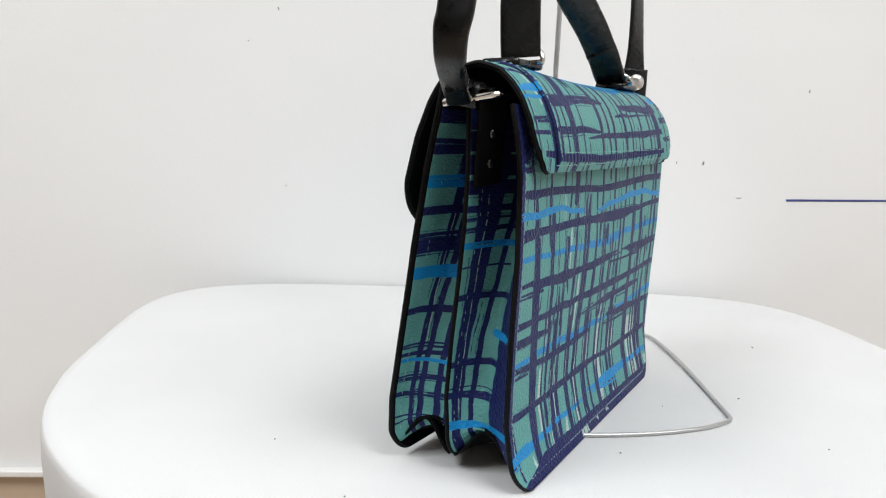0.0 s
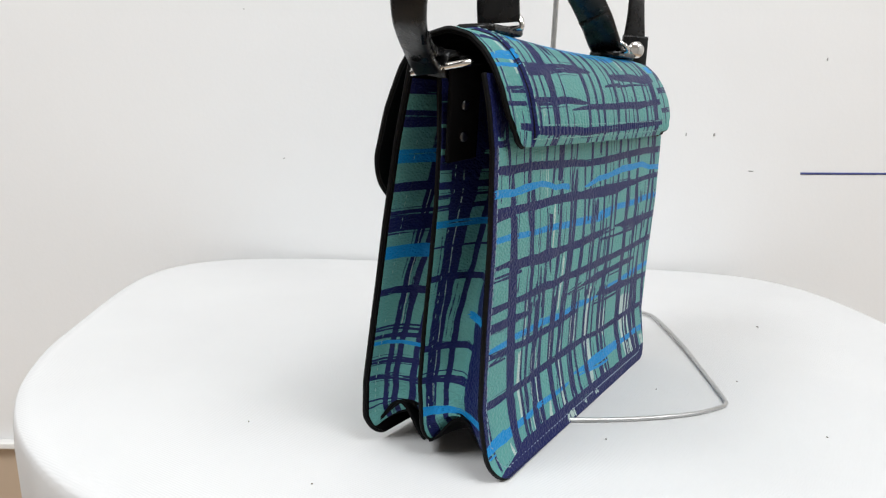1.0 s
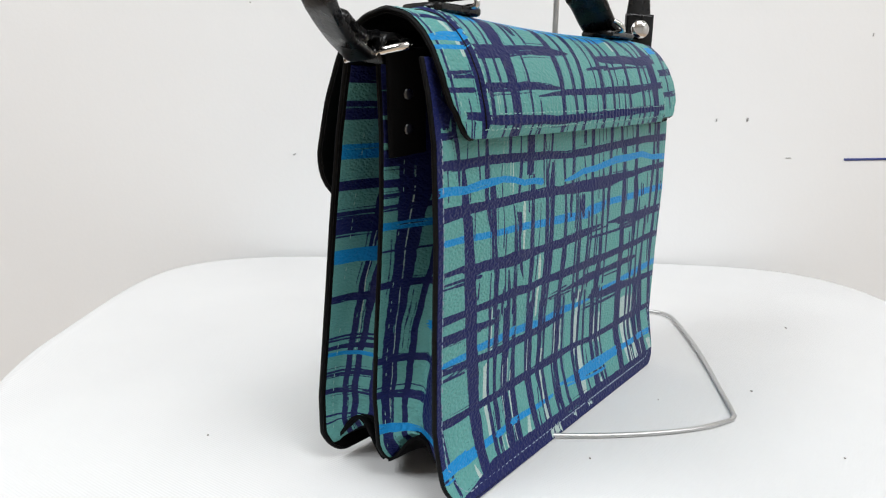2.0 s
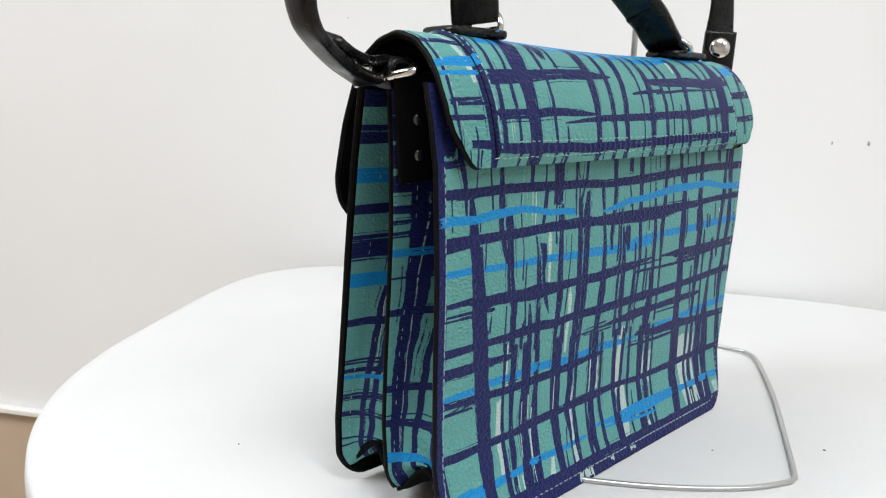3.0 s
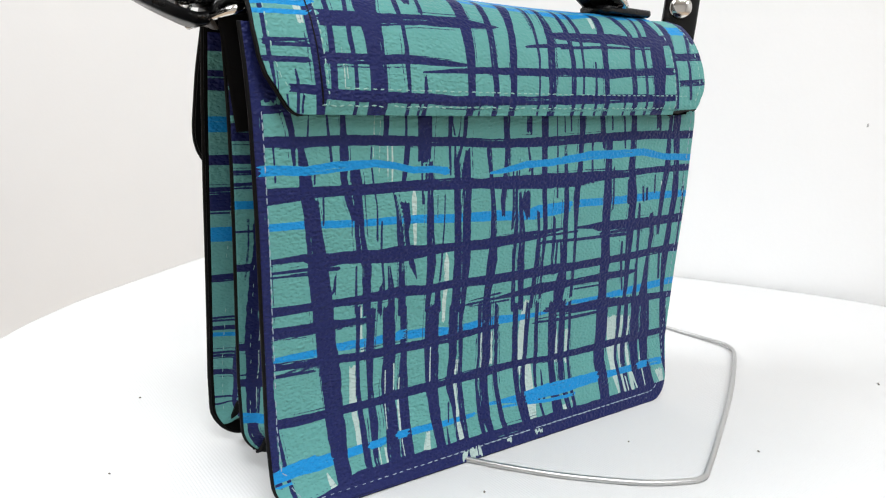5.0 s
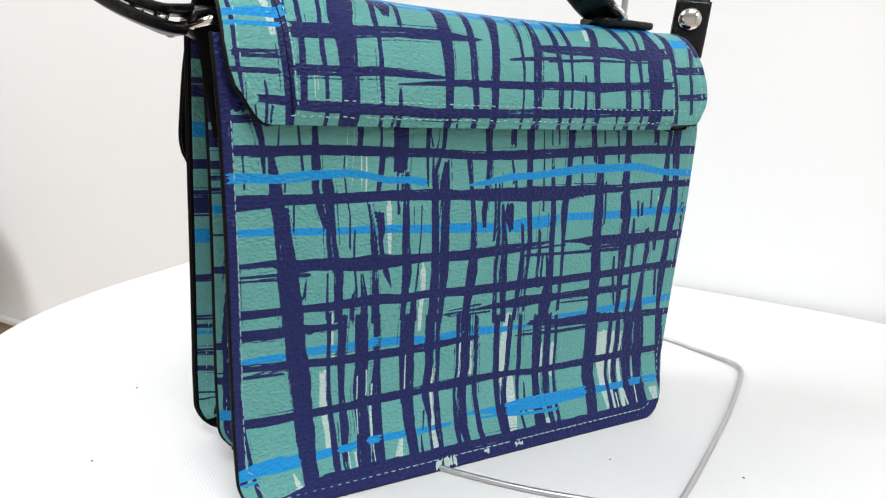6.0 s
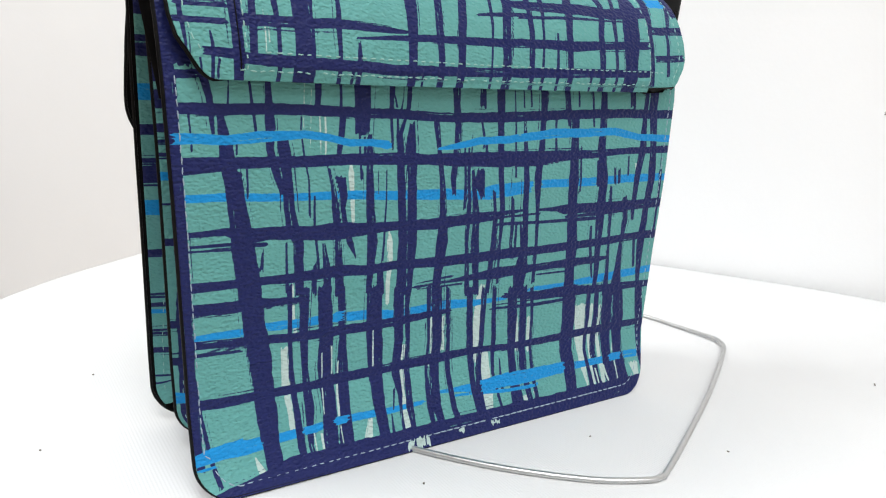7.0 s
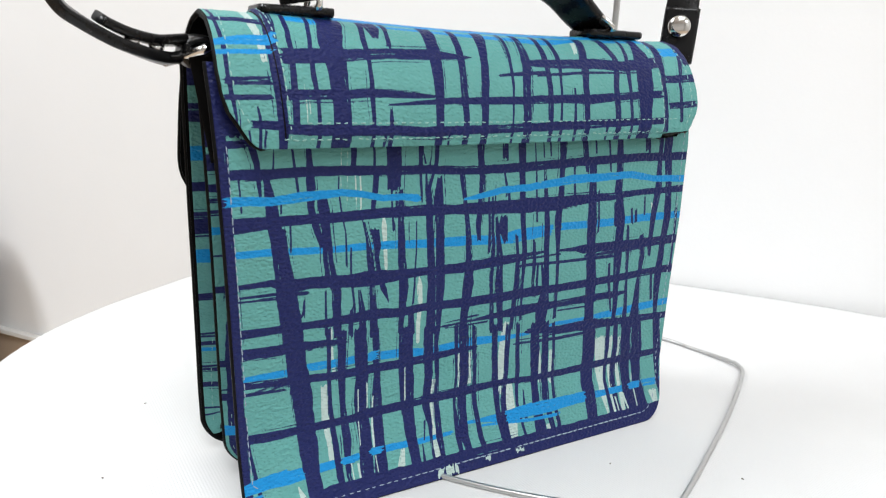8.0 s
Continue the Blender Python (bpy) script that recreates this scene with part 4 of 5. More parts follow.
# gussets: printed strips stitched to the panels by flanges and folded deep between them
FOLD_BACK = ((0, 0, 0), (0.18, 0.05, 0.5), (0.38, 0.2, 0.93), (0.52, 0.42, 1.0), (0.68, 0.72, 0.86), (0.84, 0.93, 0.5), (1, 1, 0))
FOLD_FRONT = ((0, 0, 0), (0.12, 0.10, 0.22), (0.3, 0.30, 0.62), (0.5, 0.56, 1.0), (0.66, 0.74, 0.9), (0.84, 0.93, 0.45), (1, 1, 0))
MARKS_BACK = ((28.0, 2.0), (24.5, 2.4), (18.0, 3.4), (13.0, 3.4), (8.0, 4.4), (3.0, 4.0))
MARKS_FRONT = ((31.6, 5.0), (24.8, 2.1), (12.4, 4.6), (8.2, 5.6), (2.8, 6.4))


def gusset(end, first, second, corners, gaps, insets, section, marks, pales, bands, seed, sunk):
    count = 120
    zs = np.linspace(0.0095, 0.176, 330)
    v = np.linspace(0, 1, count)
    ker = np.hanning(13) / np.hanning(13).sum()
    knots = np.array(section).T
    yf, fold = (np.convolve(np.pad(np.interp(v, knots[0], knots[k]), 6, mode="reflect", reflect_type="odd"), ker, "valid") for k in (1, 2))
    z = np.repeat(zs[:, None], count, 1)
    ya, yb = first(0.0, zs)[:, None] + gaps[0], second(0.0, zs)[:, None] - gaps[1]
    y = ya + (yb - ya) * yf[None]
    deep = np.interp(zs, (0.01, 0.03, 0.09, 0.13, 0.176), (0.0085, 0.0115, 0.018 + 0.35 * sunk, 0.024 + 0.8 * sunk, 0.030 + sunk))[:, None]
    ripple = (0.0006 * np.sin(zs[:, None] * 150 + 3 * v[None] + seed) + 0.0004 * np.sin(zs[:, None] * 390 - 5 * v[None])) * np.sin(math.pi * v)[None]
    ripple = ripple + 0.00010 * np.sin(zs[:, None] * 1900 + 5 * np.sin(v[None] * 7 + zs[:, None] * 60 + seed)) * (0.6 + 0.4 * np.sin(zs[:, None] * 310 + 5 * v[None])) * np.sin(math.pi * v)[None]  # creases
    pinch = 0.010 * np.exp(-((zs - 0.0115) / 0.008) ** 2)[:, None] * np.sin(math.pi * v)[None] ** 2
    edge = left_edge(zs) if end == 0 else right_edge(zs)
    ca, cb = (outline(zs, c, low)[:, None] for c, low in corners)
    inside = ca + (cb - ca) * v[None] + (insets[0] + (insets[1] - insets[0]) * v)[None] + deep * fold[None] + ripple + 0.006 * np.clip((zs[:, None] - 0.06) / 0.11, 0, 1) ** 1.5 * np.clip(4 * v * (1 - v), 0, 1)[None]
    x = edge[:, None] + (inside if end == 0 else -inside)
    on = canvas(v[None] * 0.036 + 0 * z, z)
    rng = random.Random(seed)
    for a, w in marks:
        a += rng.uniform(-0.3, 0.3)
        # marks widen towards the top to paint in the shade there
        navy_v(on, (a, 0, w), (a + rng.uniform(-0.5, 0.3), 60, w * rng.uniform(0.8, 1.15)), (a - 1.2 + rng.uniform(-0.4, 0.4), 100, w * rng.uniform(0.9, 1.2)), (a - 1.5 + rng.uniform(-0.6, 0.6), 180, w * rng.uniform(1.5, 2.0)))
    for a in pales:
        pale_v(on, (a, rng.uniform(20, 50), 0.3), (a + rng.uniform(-0.5, 0.5), rng.uniform(90, 140), 0.35))
    for paint, h, w, *ends in bands:
        lo, hi = ends or (-3, 39)
        paint(on, (lo, h + rng.uniform(-0.6, 0.6), w), ((lo + hi) / 2, h + rng.uniform(-0.5, 0.5), w * rng.uniform(0.8, 1.15)), (hi, h + rng.uniform(-0.6, 0.6), w))
    gx, gy, gz = settle(x, y, z + pinch)
    ob = sheet("gusset", gx, gy, gz, 0.0012, [PRINT, LINING, LINING], bag, "printed side gusset folded inward", on, -1.0 if end == 0 else 1.0)
    k = int(0.90 * count)
    seam_line = [(gx[q, k], gy[q, k], gz[q, k]) for q in range(12, 322, 4)]
    hang(stitched("stitching", seam_line, (-0.4 if end == 0 else 0.4, -0.9, 0), bag, 0.0036, 0.0024, 0.0003, DULL, 0.5), ob)
    return ob


# print bands; the broad navy from 141 up also paints shade under the flap
FRONT_BANDS = ((navy_h, 172, 9), (navy_h, 162, 9), (navy_h, 151, 9), (navy_h, 141, 6.5), (navy_h, 131, 3.4), (navy_h, 126.7, 1.3), (navy_h, 121.5, 2.6), (navy_h, 104, 0.9, 18, 39), (navy_h, 89, 3.2), (navy_h, 56, 3.4), (navy_h, 39.9, 3.2), (navy_h, 43.5, 0.7, 12, 39),
               (blue_h, 113.5, 3.4), (blue_h, 70.9, 3.6, 7, 19), (blue_h, 25, 4.8))
# print bands; the top navy one also darkens the shaded end
BACK_BANDS = ((navy_h, 177, 9), (navy_h, 171.3, 5), (navy_h, 161.5, 2.4), (navy_h, 157.8, 4.4), (navy_h, 128.6, 4), (navy_h, 117, 1.8), (navy_h, 111.5, 7), (navy_h, 79, 3.4), (navy_h, 61.2, 1.1), (navy_h, 59, 0.9), (navy_h, 55.8, 2.0), (navy_h, 42.9, 2.8), (navy_h, 34.3, 2.8), (navy_h, 22.6, 1.0), (navy_h, 19.4, 1.0),
              (blue_h, 145, 2.0), (blue_h, 141, 3.6), (blue_h, 98, 6), (blue_h, 52.6, 2.0))
for end in (0, 1):
    gusset(end, front_y, div_y, ((0.0125, 0.0010), (0.013, 0.0075)), (0.0026, 0.0004), (0.0012, 0.0016), FOLD_FRONT, MARKS_FRONT, (30.2,), FRONT_BANDS, 11 + end, 0.016)
    gusset(end, div_y, back_y, ((0.013, 0.0075), (0.014, 0.0040)), (0.0024, 0.0031), (0.0022, 0.0004), FOLD_BACK, MARKS_BACK, (26.2,), BACK_BANDS, 21 + end, 0.008)

# the floors of the two pockets, pinched up at their ends
for first, second, low in ((front_y, div_y, 0.0085), (div_y, back_y, 0.0085)):
    u, v = np.linspace(0, 1, 120), np.linspace(0, 1, 30)
    x = np.repeat((0.004 + 0.222 * u)[:, None], 30, 1)
    ya, yb = float(first(0.1, 0.01)) + 0.0026, float(second(0.1, 0.01)) - 0.0003
    y = ya + (yb - ya) * v[None] + 0 * x
    ends = np.exp(-(0.222 * u / 0.012) ** 2) + np.exp(-(0.222 * (1 - u) / 0.012) ** 2)
    z = low + 0.012 * ends[:, None] * np.sin(math.pi * v)[None] ** 2 + 0.003 * np.sin(math.pi * v)[None]
    sheet("pocket_floor", *settle(x, y, z), 0.0012, [LINING, LINING, LINING], bag)

# the flap: over the top from its front hem to its far hem
cols, span = 600, FLAP_S[-1]
fs = np.concatenate([np.linspace(0, 0.09, 300), np.linspace(0.09, span, 60)[1:]])


def ends_in(s, corner):
    t = np.clip((corner - s) / corner, 0, 1)
    return corner * (1 - np.sqrt(np.maximum(1 - t * t, 0)))


near_cut = np.interp(fs, (0, 0.0005, 0.0015, 0.0031, 0.0074, 0.0128, 0.0192, 0.027), (0.0145, 0.0123, 0.0108, 0.0091, 0.0063, 0.0027, 0.0008, 0)) + ends_in(span - fs, 0.02)
far_cut = 0.0070 * np.clip((0.0165 - fs) / 0.0135, 0, 1) ** 1.4 + 0.0190 * np.clip((0.0026 - fs) / 0.0007, 0, 1) + ends_in(span - fs, 0.02)
ty, tz = flap_yz(fs)
fl = -0.0115 - 0.0008 * np.clip((fs - 0.055) / 0.06, 0, 1) + near_cut
fr = 0.2259 - 0.0008 * (tz - 0.15) / 0.05 - far_cut
k = np.linspace(0, 1, cols)
x = fl[:, None] + (fr - fl)[:, None] * k[None]
s = np.repeat(fs[:, None], cols, 1)
y, z = np.repeat(ty[:, None], cols, 1), np.repeat(tz[:, None], cols, 1) - flap_dip(x, s)


def seam(x, s):
    """The middle of the flap lies on top of the side tabs."""
    a = 0.0098 - 0.06 * (s - 0.016)
    return 1 / (1 + np.exp(-(x - a) / 0.00025)) * 1 / (1 + np.exp((x - 0.2010) / 0.00025))


lift = 0.0018 * seam(x, s) + 0.00016 * np.sin(x * 1570 + 2 * np.sin(x * 90)) * np.exp(-((s - 0.006) / 0.006) ** 2) + 0.0006 * np.sin(x * 31 + 0.7) * np.exp(-(s / 0.02) ** 2)
lift = lift * np.clip(s / 0.005, 0, 1)
nx = np.stack([np.gradient(ty, fs), np.gradient(tz, fs)], 1)
y, z = y - lift * nx[:, 1:2], z + lift * nx[:, :1]
flap = canvas(x, s)
pale_v(flap, (2.9, 74.9, 3.1), (3.5, 46.9, 3.1), (4.5, 42.5, 3.2), (5, 30.6, 2.1))
pale_v(flap, (155, 77.4, 3), (153.5, 49.4, 3), (151, 42.6, 2.1))
pale_v(flap, (17.6, 22, 0.3), (18, 14.7, 0.5), (18, 9.7, 0.4))
pale_v(flap, (18.9, 21, 0.3), (19.2, 12, 0.4))
blue_h(flap, (16, 51.1, 3.5), (24.5, 50.8, 4.1), (33.5, 50.5, 3.5))
blue_h(flap, (48, 52.3, 2), (73.5, 52.5, 2.5), (118.5, 51, 3.6), (137, 49.9, 4.6), (155.5, 52.5, 3.4))
blue_h(flap, (173.5, 52.5, 3), (196, 52.5, 2.8), (206, 50.6, 3.6))
navy_v(flap, (-10.1, 76.5, 1.3), (-9.5, 48.5, 1.3), (-8.5, 36.4, 1.7), (-8.5, 25.9, 1.4), (-7.5, 18.2, 1.7), (-6.5, 10.7, 0.9), (-6.5, -3, 0.9))
navy_v(flap, (9.6, 75.7, 4.2), (9, 47.7, 4.2), (8, 35.4, 3.7), (8.5, 26.6, 3.7), (9, 16.5, 3.2), (9.5, 6.8, 3.1), (9.5, -3, 3.1))
navy_v(flap, (15.3, 71.9, 2), (15, 43.9, 2), (14.5, 33.5, 2.1), (14, 22.7, 2.6), (14, 12.7, 2.7), (14, 7.7, 2.7))
navy_v(flap, (25.2, 76.8, 1.7), (24, 48.8, 1.7), (22, 36.6, 1.7), (21.5, 25, 2.1), (22.5, 16.8, 1.5), (22.5, 8.3, 1.5), (22.5, -3, 1.5))
navy_v(flap, (34.5, 77.4, 10.5), (33, 49.4, 10.5), (30.5, 38.6, 9.6), (31, 30, 8.1), (31, 23.2, 7.6), (31.5, 12.8, 7.1), (31.5, 7.7, 7.1), (31.5, -3, 7.1))
navy_v(flap, (47.7, 79.3, 2.5), (46.5, 51.3, 2.5), (44.5, 41.4, 2.4), (44.5, 30.7, 1.7), (44, 19.3, 2.1), (44, 9.7, 1.6), (44, -3, 1.6))
navy_v(flap, (51.3, 78.3, 6.4), (51, 50.3, 6.4), (50.5, 43.9, 2.5))
navy_v(flap, (57.4, 77.6, 2), (56.5, 49.6, 2), (55, 40.1, 2))
navy_v(flap, (76.9, 77.1, 6.3), (76, 49.1, 6.3), (74.5, 38.1, 5.9), (73.5, 24.7, 4.5), (73, 13.1, 3.9), (73, 7.6, 3.5), (73, -3, 3.5))
navy_v(flap, (89.7, 78.8, 3.2), (88.5, 50.8, 3.2), (86.5, 36, 3.4), (85, 22.5, 3.3), (85.5, 9.7, 3), (85.5, -3, 3))
navy_v(flap, (104.4, 79.9, 5.7), (102, 51.9, 5.7), (98, 36.8, 3.8), (95.5, 22.7, 3.9), (94.5, 8.5, 3.4), (94.5, -3, 3.4))
navy_v(flap, (115, 78, 1.8), (113.5, 50, 1.8), (111, 34.3, 1.7), (109.5, 18.1, 1), (109, 8.5, 0.9), (109, -3, 0.9))
navy_v(flap, (122.4, 77.6, 3.2), (121.5, 49.6, 3.2), (120, 37.8, 4.8), (117, 23.2, 4.3), (116.5, 8.5, 4.2), (116.5, -3, 4.2))
navy_v(flap, (132.6, 77.6, 2.7), (132, 49.6, 2.7), (131, 38.3, 3.2), (130, 26.2, 2.8), (129.5, 13.3, 3.1), (129.5, 7.3, 2.3), (129.5, -3, 2.3))
navy_v(flap, (139.3, 78, 2.7), (139, 50, 2.7), (138.5, 38.6, 2.7), (136.5, 26.4, 1.3), (135.5, 10.8, 1.3), (135.5, -3, 1.3))
navy_v(flap, (160.4, 78, 4.1), (158, 50, 4.1), (154, 39.2, 4.1), (150.5, 23.8, 3.6), (150.5, 8.3, 3.2), (150.5, -3, 3.2))
navy_v(flap, (170.3, 77.3, 4.5), (171.5, 49.3, 4.5), (173.5, 39.5, 3.6), (169, 23.9, 3.5), (169.5, 8.2, 3.6), (169.5, -3, 3.6))
navy_v(flap, (185.4, 74.6, 2.1), (183, 46.6, 2.1), (179, 32.9, 3), (178, 24.1, 2.1), (178, 10.8, 1.9), (178, -3, 1.9))
navy_v(flap, (192.6, 76.6, 5.4), (192, 48.6, 5.4), (191, 39.7, 10.5), (188, 24.2, 10), (187, 10.2, 7.5), (187, -3, 7.5))
navy_v(flap, (144, 23.8, 1.1), (143.5, 9.6, 1.5), (143.5, -3, 1.5))
navy_v(flap, (209.2, 73.7, 4.9), (206.5, 45.7, 4.9), (202, 27.2, 4.9), (202, 10.8, 4.5), (202, -3, 4.5))
navy_v(flap, (225.7, 72.3, 3.3), (221.5, 44.3, 3.3), (214.5, 27.2, 1.9), (213.5, 12, 2.4), (213.5, 7, 2.4))
navy_v(flap, (227.5, 73.7, 7.4), (226, 45.7, 7.4), (223.5, 38.1, 4.3))
navy_v(flap, (51.5, 14.1, 1), (51.5, 9.7, 2), (51.5, -3, 2))
navy_v(flap, (1, 14.5, 0.6), (1.5, 11, 1.2), (1.5, -3, 1.2))
navy_v(flap, (-2.5, 5.9, 0.8), (-2, 2.6, 0.7), (-2, -3, 0.7))
navy_v(flap, (3.5, 6.3, 0.8), (3, 2.9, 0.8), (3, -3, 0.8))
navy_h(flap, (-10.5, 49.3, 2.3), (-1, 49.7, 2.8), (7, 49.1, 3))
navy_h(flap, (-9, 23.3, 2.8), (6.5, 23.8, 3.2))
navy_h(flap, (-10.5, 17.8, 1.9), (6, 17.9, 2))
navy_h(flap, (-1.5, 8.6, 2.6), (4.5, 8.3, 3.1), (10, 8.0, 3.4))
navy_h(flap, (10.5, 32.4, 6), (24.5, 33.4, 6), (38, 34.7, 5.3), (52.5, 36.4, 5.1), (73, 37.5, 5.6), (83.5, 37.2, 3.2), (90.5, 37.2, 1.3))
navy_h(flap, (10, 18.5, 3.9), (31.5, 19, 3.8), (43, 19.8, 3), (54.5, 19.5, 2.7), (64.5, 19.3, 2.2), (72, 19.1, 1.1))
navy_h(flap, (52, 15.6, 0.8), (64.5, 16.5, 1.8), (80, 17.4, 2.8), (108, 17.8, 3.5), (139, 18.8, 4.1), (152.5, 18.5, 4.7), (173.5, 19.9, 3.7), (198, 21, 3.8))
navy_h(flap, (9.5, 6.8, 3.5), (30.5, 6.2, 4.1), (54, 6, 3.9), (66.5, 5.4, 3.9), (93.5, 5.9, 3.6), (123, 6.5, 3.8), (138.5, 6.9, 4), (173, 7.7, 3.6), (200.5, 8, 3.1))
navy_h(flap, (104, 28.9, 1.2), (116, 30.1, 2.1), (128.5, 31.2, 1.5))
navy_h(flap, (119, 35.8, 2.6), (127, 35.7, 4.6), (143, 36, 5.3), (160, 36.4, 6), (177.5, 35.4, 6), (205, 38.1, 6))
navy_h(flap, (123.5, 29.6, 1.5), (151.5, 31.5, 1.5), (185, 31.8, 0.7))
navy_h(flap, (206, 29.3, 4.2), (227.5, 30, 4.2))
navy_h(flap, (205.5, 15.3, 3.2), (223.5, 16.2, 3.4))
blue_h(flap, (-13, 37.4, 2.3), (-3, 39.2, 4), (9.5, 40, 4.7))
blue_h(flap, (-12.5, 33.7, 1.8), (8, 34.9, 2))
blue_h(flap, (210, 46.2, 6), (220.5, 46.2, 6))
blue_h(flap, (13, 56.5, 6.5), (60, 58.5, 4.0), (110, 58, 3.6), (160, 57, 4.5), (204, 56, 3.5))
for i in range(7):  # strokes that run out over the front hem
    x0, w0 = 24 + i * 27 + rng.uniform(-4, 4), rng.uniform(0.4, 1.7)
    navy_v(flap, (x0, -4, w0), (x0 + rng.uniform(-0.2, 0.2), 7, w0))
for i in range(14):  # the far side of the flap
    x0 = 6 + i * 16 + rng.uniform(-4, 4)
    navy_v(flap, (x0, 75, rng.uniform(1, 8)), (x0 + rng.uniform(-3, 3), 185, rng.uniform(1, 6)))
for z0 in (88, 110, 131, 150):
    navy_h(flap, (-15, z0, 5), (235, z0 + rng.uniform(-3, 3), 5))
flap_ob = sheet("flap", *settle(x, y, z), 0.0027, [PRINT, LINING, EDGE], bag, "printed flap folded over the top, with black edges", flap)
rim = [settle(fl[i], ty[i] + 0.0012 * nx[i, 1], tz[i] - 0.0012 * nx[i, 0] - float(flap_dip(fl[i], fs[i]))) for i in range(len(fs) - 1, -1, -3)]
rim += [settle(a, ty[0] + 0.0014, tz[0] + 0.0008 - float(flap_dip(a, 0.0))) for a in np.linspace(fl[0], fr[0], 60)[1:-1]]
rim += [settle(fr[i], ty[i] + 0.0012 * nx[i, 1], tz[i] - 0.0012 * nx[i, 0] - float(flap_dip(fr[i], fs[i]))) for i in range(0, len(fs), 3)]
hang(tube("edge_binding", rim, 0.0009, EDGE, None, "black painted edge"), flap_ob)


def on_flap(a, s, up=0.0):
    yy, zz = flap_yz(s)
    y1, z1 = flap_yz(s + 1e-4)
    d = np.hypot(y1 - yy, z1 - zz)
    h = (0.0018 * seam(np.array(a), np.array(s)) + 0.0006 * math.sin(a * 31 + 0.7) * math.exp(-(s / 0.02) ** 2)) * min(1, s / 0.005) + up
    return settle(a, yy - h * (z1 - zz) / d, zz - float(flap_dip(a, s)) + h * (y1 - yy) / d)


def out_of_flap(q):
    return (0, -1, 0.25) if q[2] < 0.176 else ((0, -0.85, 0.55) if q[2] < 0.19 else (0, -0.4, 0.9))


hang(stitched("stitching", [on_flap(0.0112 - 0.06 * (t - 0.016), t) for t in np.linspace(0.003, 0.062, 60)], out_of_flap, bag, 0.0034, 0.0024, 0.00055, DULL, 0.1), flap_ob)
hang(stitched("stitching", [on_flap(0.1992, t) for t in np.linspace(0.003, 0.062, 60)], out_of_flap, bag, 0.0034, 0.0024, 0.00055, DULL, 0.1), flap_ob)
hang(stitched("stitching", [on_flap(a, 0.0031 + 0.0002 * math.sin(a * 700)) for a in np.linspace(0.010, 0.199, 300)], out_of_flap, bag, 0.0031, 0.0024, 0.00055, DULL, 0.1), flap_ob)
hang(stitched("stitching", [on_flap(a, 0.0089) for a in np.linspace(0.018, 0.212, 80)], out_of_flap, bag, 0.0034, 0.0024, 0.00055, DULL, 0.1), flap_ob)
hang(stitched("stitching", [on_flap(float(np.interp(t, fs, fl)) + 0.0042, t) for t in np.linspace(0.006, 0.075, 80)], out_of_flap, bag, 0.0034, 0.0024, 0.00055, DULL, 0.1), flap_ob)
hang(stitched("stitching", [on_flap(float(np.interp(t, fs, fr)) - 0.0042, t) for t in np.linspace(0.006, 0.075, 80)], out_of_flap, bag, 0.0034, 0.0024, 0.00055, DULL, 0.1), flap_ob)


# the dark raised edges of the flap's middle piece along its two seams
for side in (0.0098, 0.2010):
    slope = -0.06 if side < 0.1 else 0.0
    line = [on_flap(side + slope * (q - 0.016), q, -0.0006) for q in np.linspace(0.0032, 0.066, 70)]
    hang(tube("seam_edge", line, 0.00045, EDGE, None, "dark raised seam"), flap_ob)


# metal: domed studs and rings
def stud(at, facing, radius, parent, label="polished nickel stud", mat=None):
    bm = bmesh.new()
    prof = [(radius * math.cos(a), 0.42 * radius * math.sin(a)) for a in np.linspace(0, math.pi / 2, 8)]
    ringv = []
    for r, h in [(radius * 1.02, -0.0012)] + prof[:-1]:
        ringv.append([bm.verts.new((r * math.cos(b), r * math.sin(b), h)) for b in np.linspace(0, 2 * math.pi, 24, endpoint=False)])
    tip = bm.verts.new((0, 0, prof[-1][1]))
    for lo, hi in zip(ringv, ringv[1:]):
        for i in range(24):
            bm.faces.new((lo[i], lo[(i + 1) % 24], hi[(i + 1) % 24], hi[i]))
    for i in range(24):
        bm.faces.new((ringv[-1][i], ringv[-1][(i + 1) % 24], tip))
    bm.transform(Matrix.Translation(at) @ Vector(facing).to_track_quat("Z", "Y").to_matrix().to_4x4())
    return hang(part("stud", bm, mat or STEEL, None, label), parent)


def d_ring(at, wide, high, along, up, radius, parent):
    """A ring with one straight side, in the plane of along and up."""
    a, u, c = np.array(along, float), np.array(up, float), np.array(at, float)
    pts = [c + a * wide * k for k in np.linspace(-0.5, 0.5, 8)]
    pts += [c + a * wide * 0.5 * math.cos(t) + u * high * math.sin(t) for t in np.linspace(0.15, math.pi - 0.15, 22)]
    return tube("ring", pts, radius, STEEL, parent, "nickel D-ring", closed=True)


# near end: black tab with two rivets, ring and shoulder strap
tab = [(-0.0022 - 0.22 * (z - 0.152), 0.0208 - 0.14 * (z - 0.152), z) for z in np.linspace(0.1425, 0.181, 8)]
side_tab = ribbon("side_tab", tab, (0.95, -0.31, 0), 0.0165, 0.0024, LINING, bag, "black leather end tab")
for x, y, h in ((-0.0056, 0.0176, 0.1652), (-0.0029, 0.0194, 0.1522)):
    stud((x, y, h), (-0.31, -0.95, 0), 0.0021, side_tab, "small dull rivet", DARK)
loop = ribbon("side_tab", [(-0.0145, 0.0290, 0.1770), (-0.0165, 0.0285, 0.1800), (-0.0145, 0.0280, 0.1850), (-0.009, 0.0275, 0.186), (-0.005, 0.027, 0.184)], (0, 1, 0.1), 0.015, 0.0028, BLACK, bag, "black leather loop")
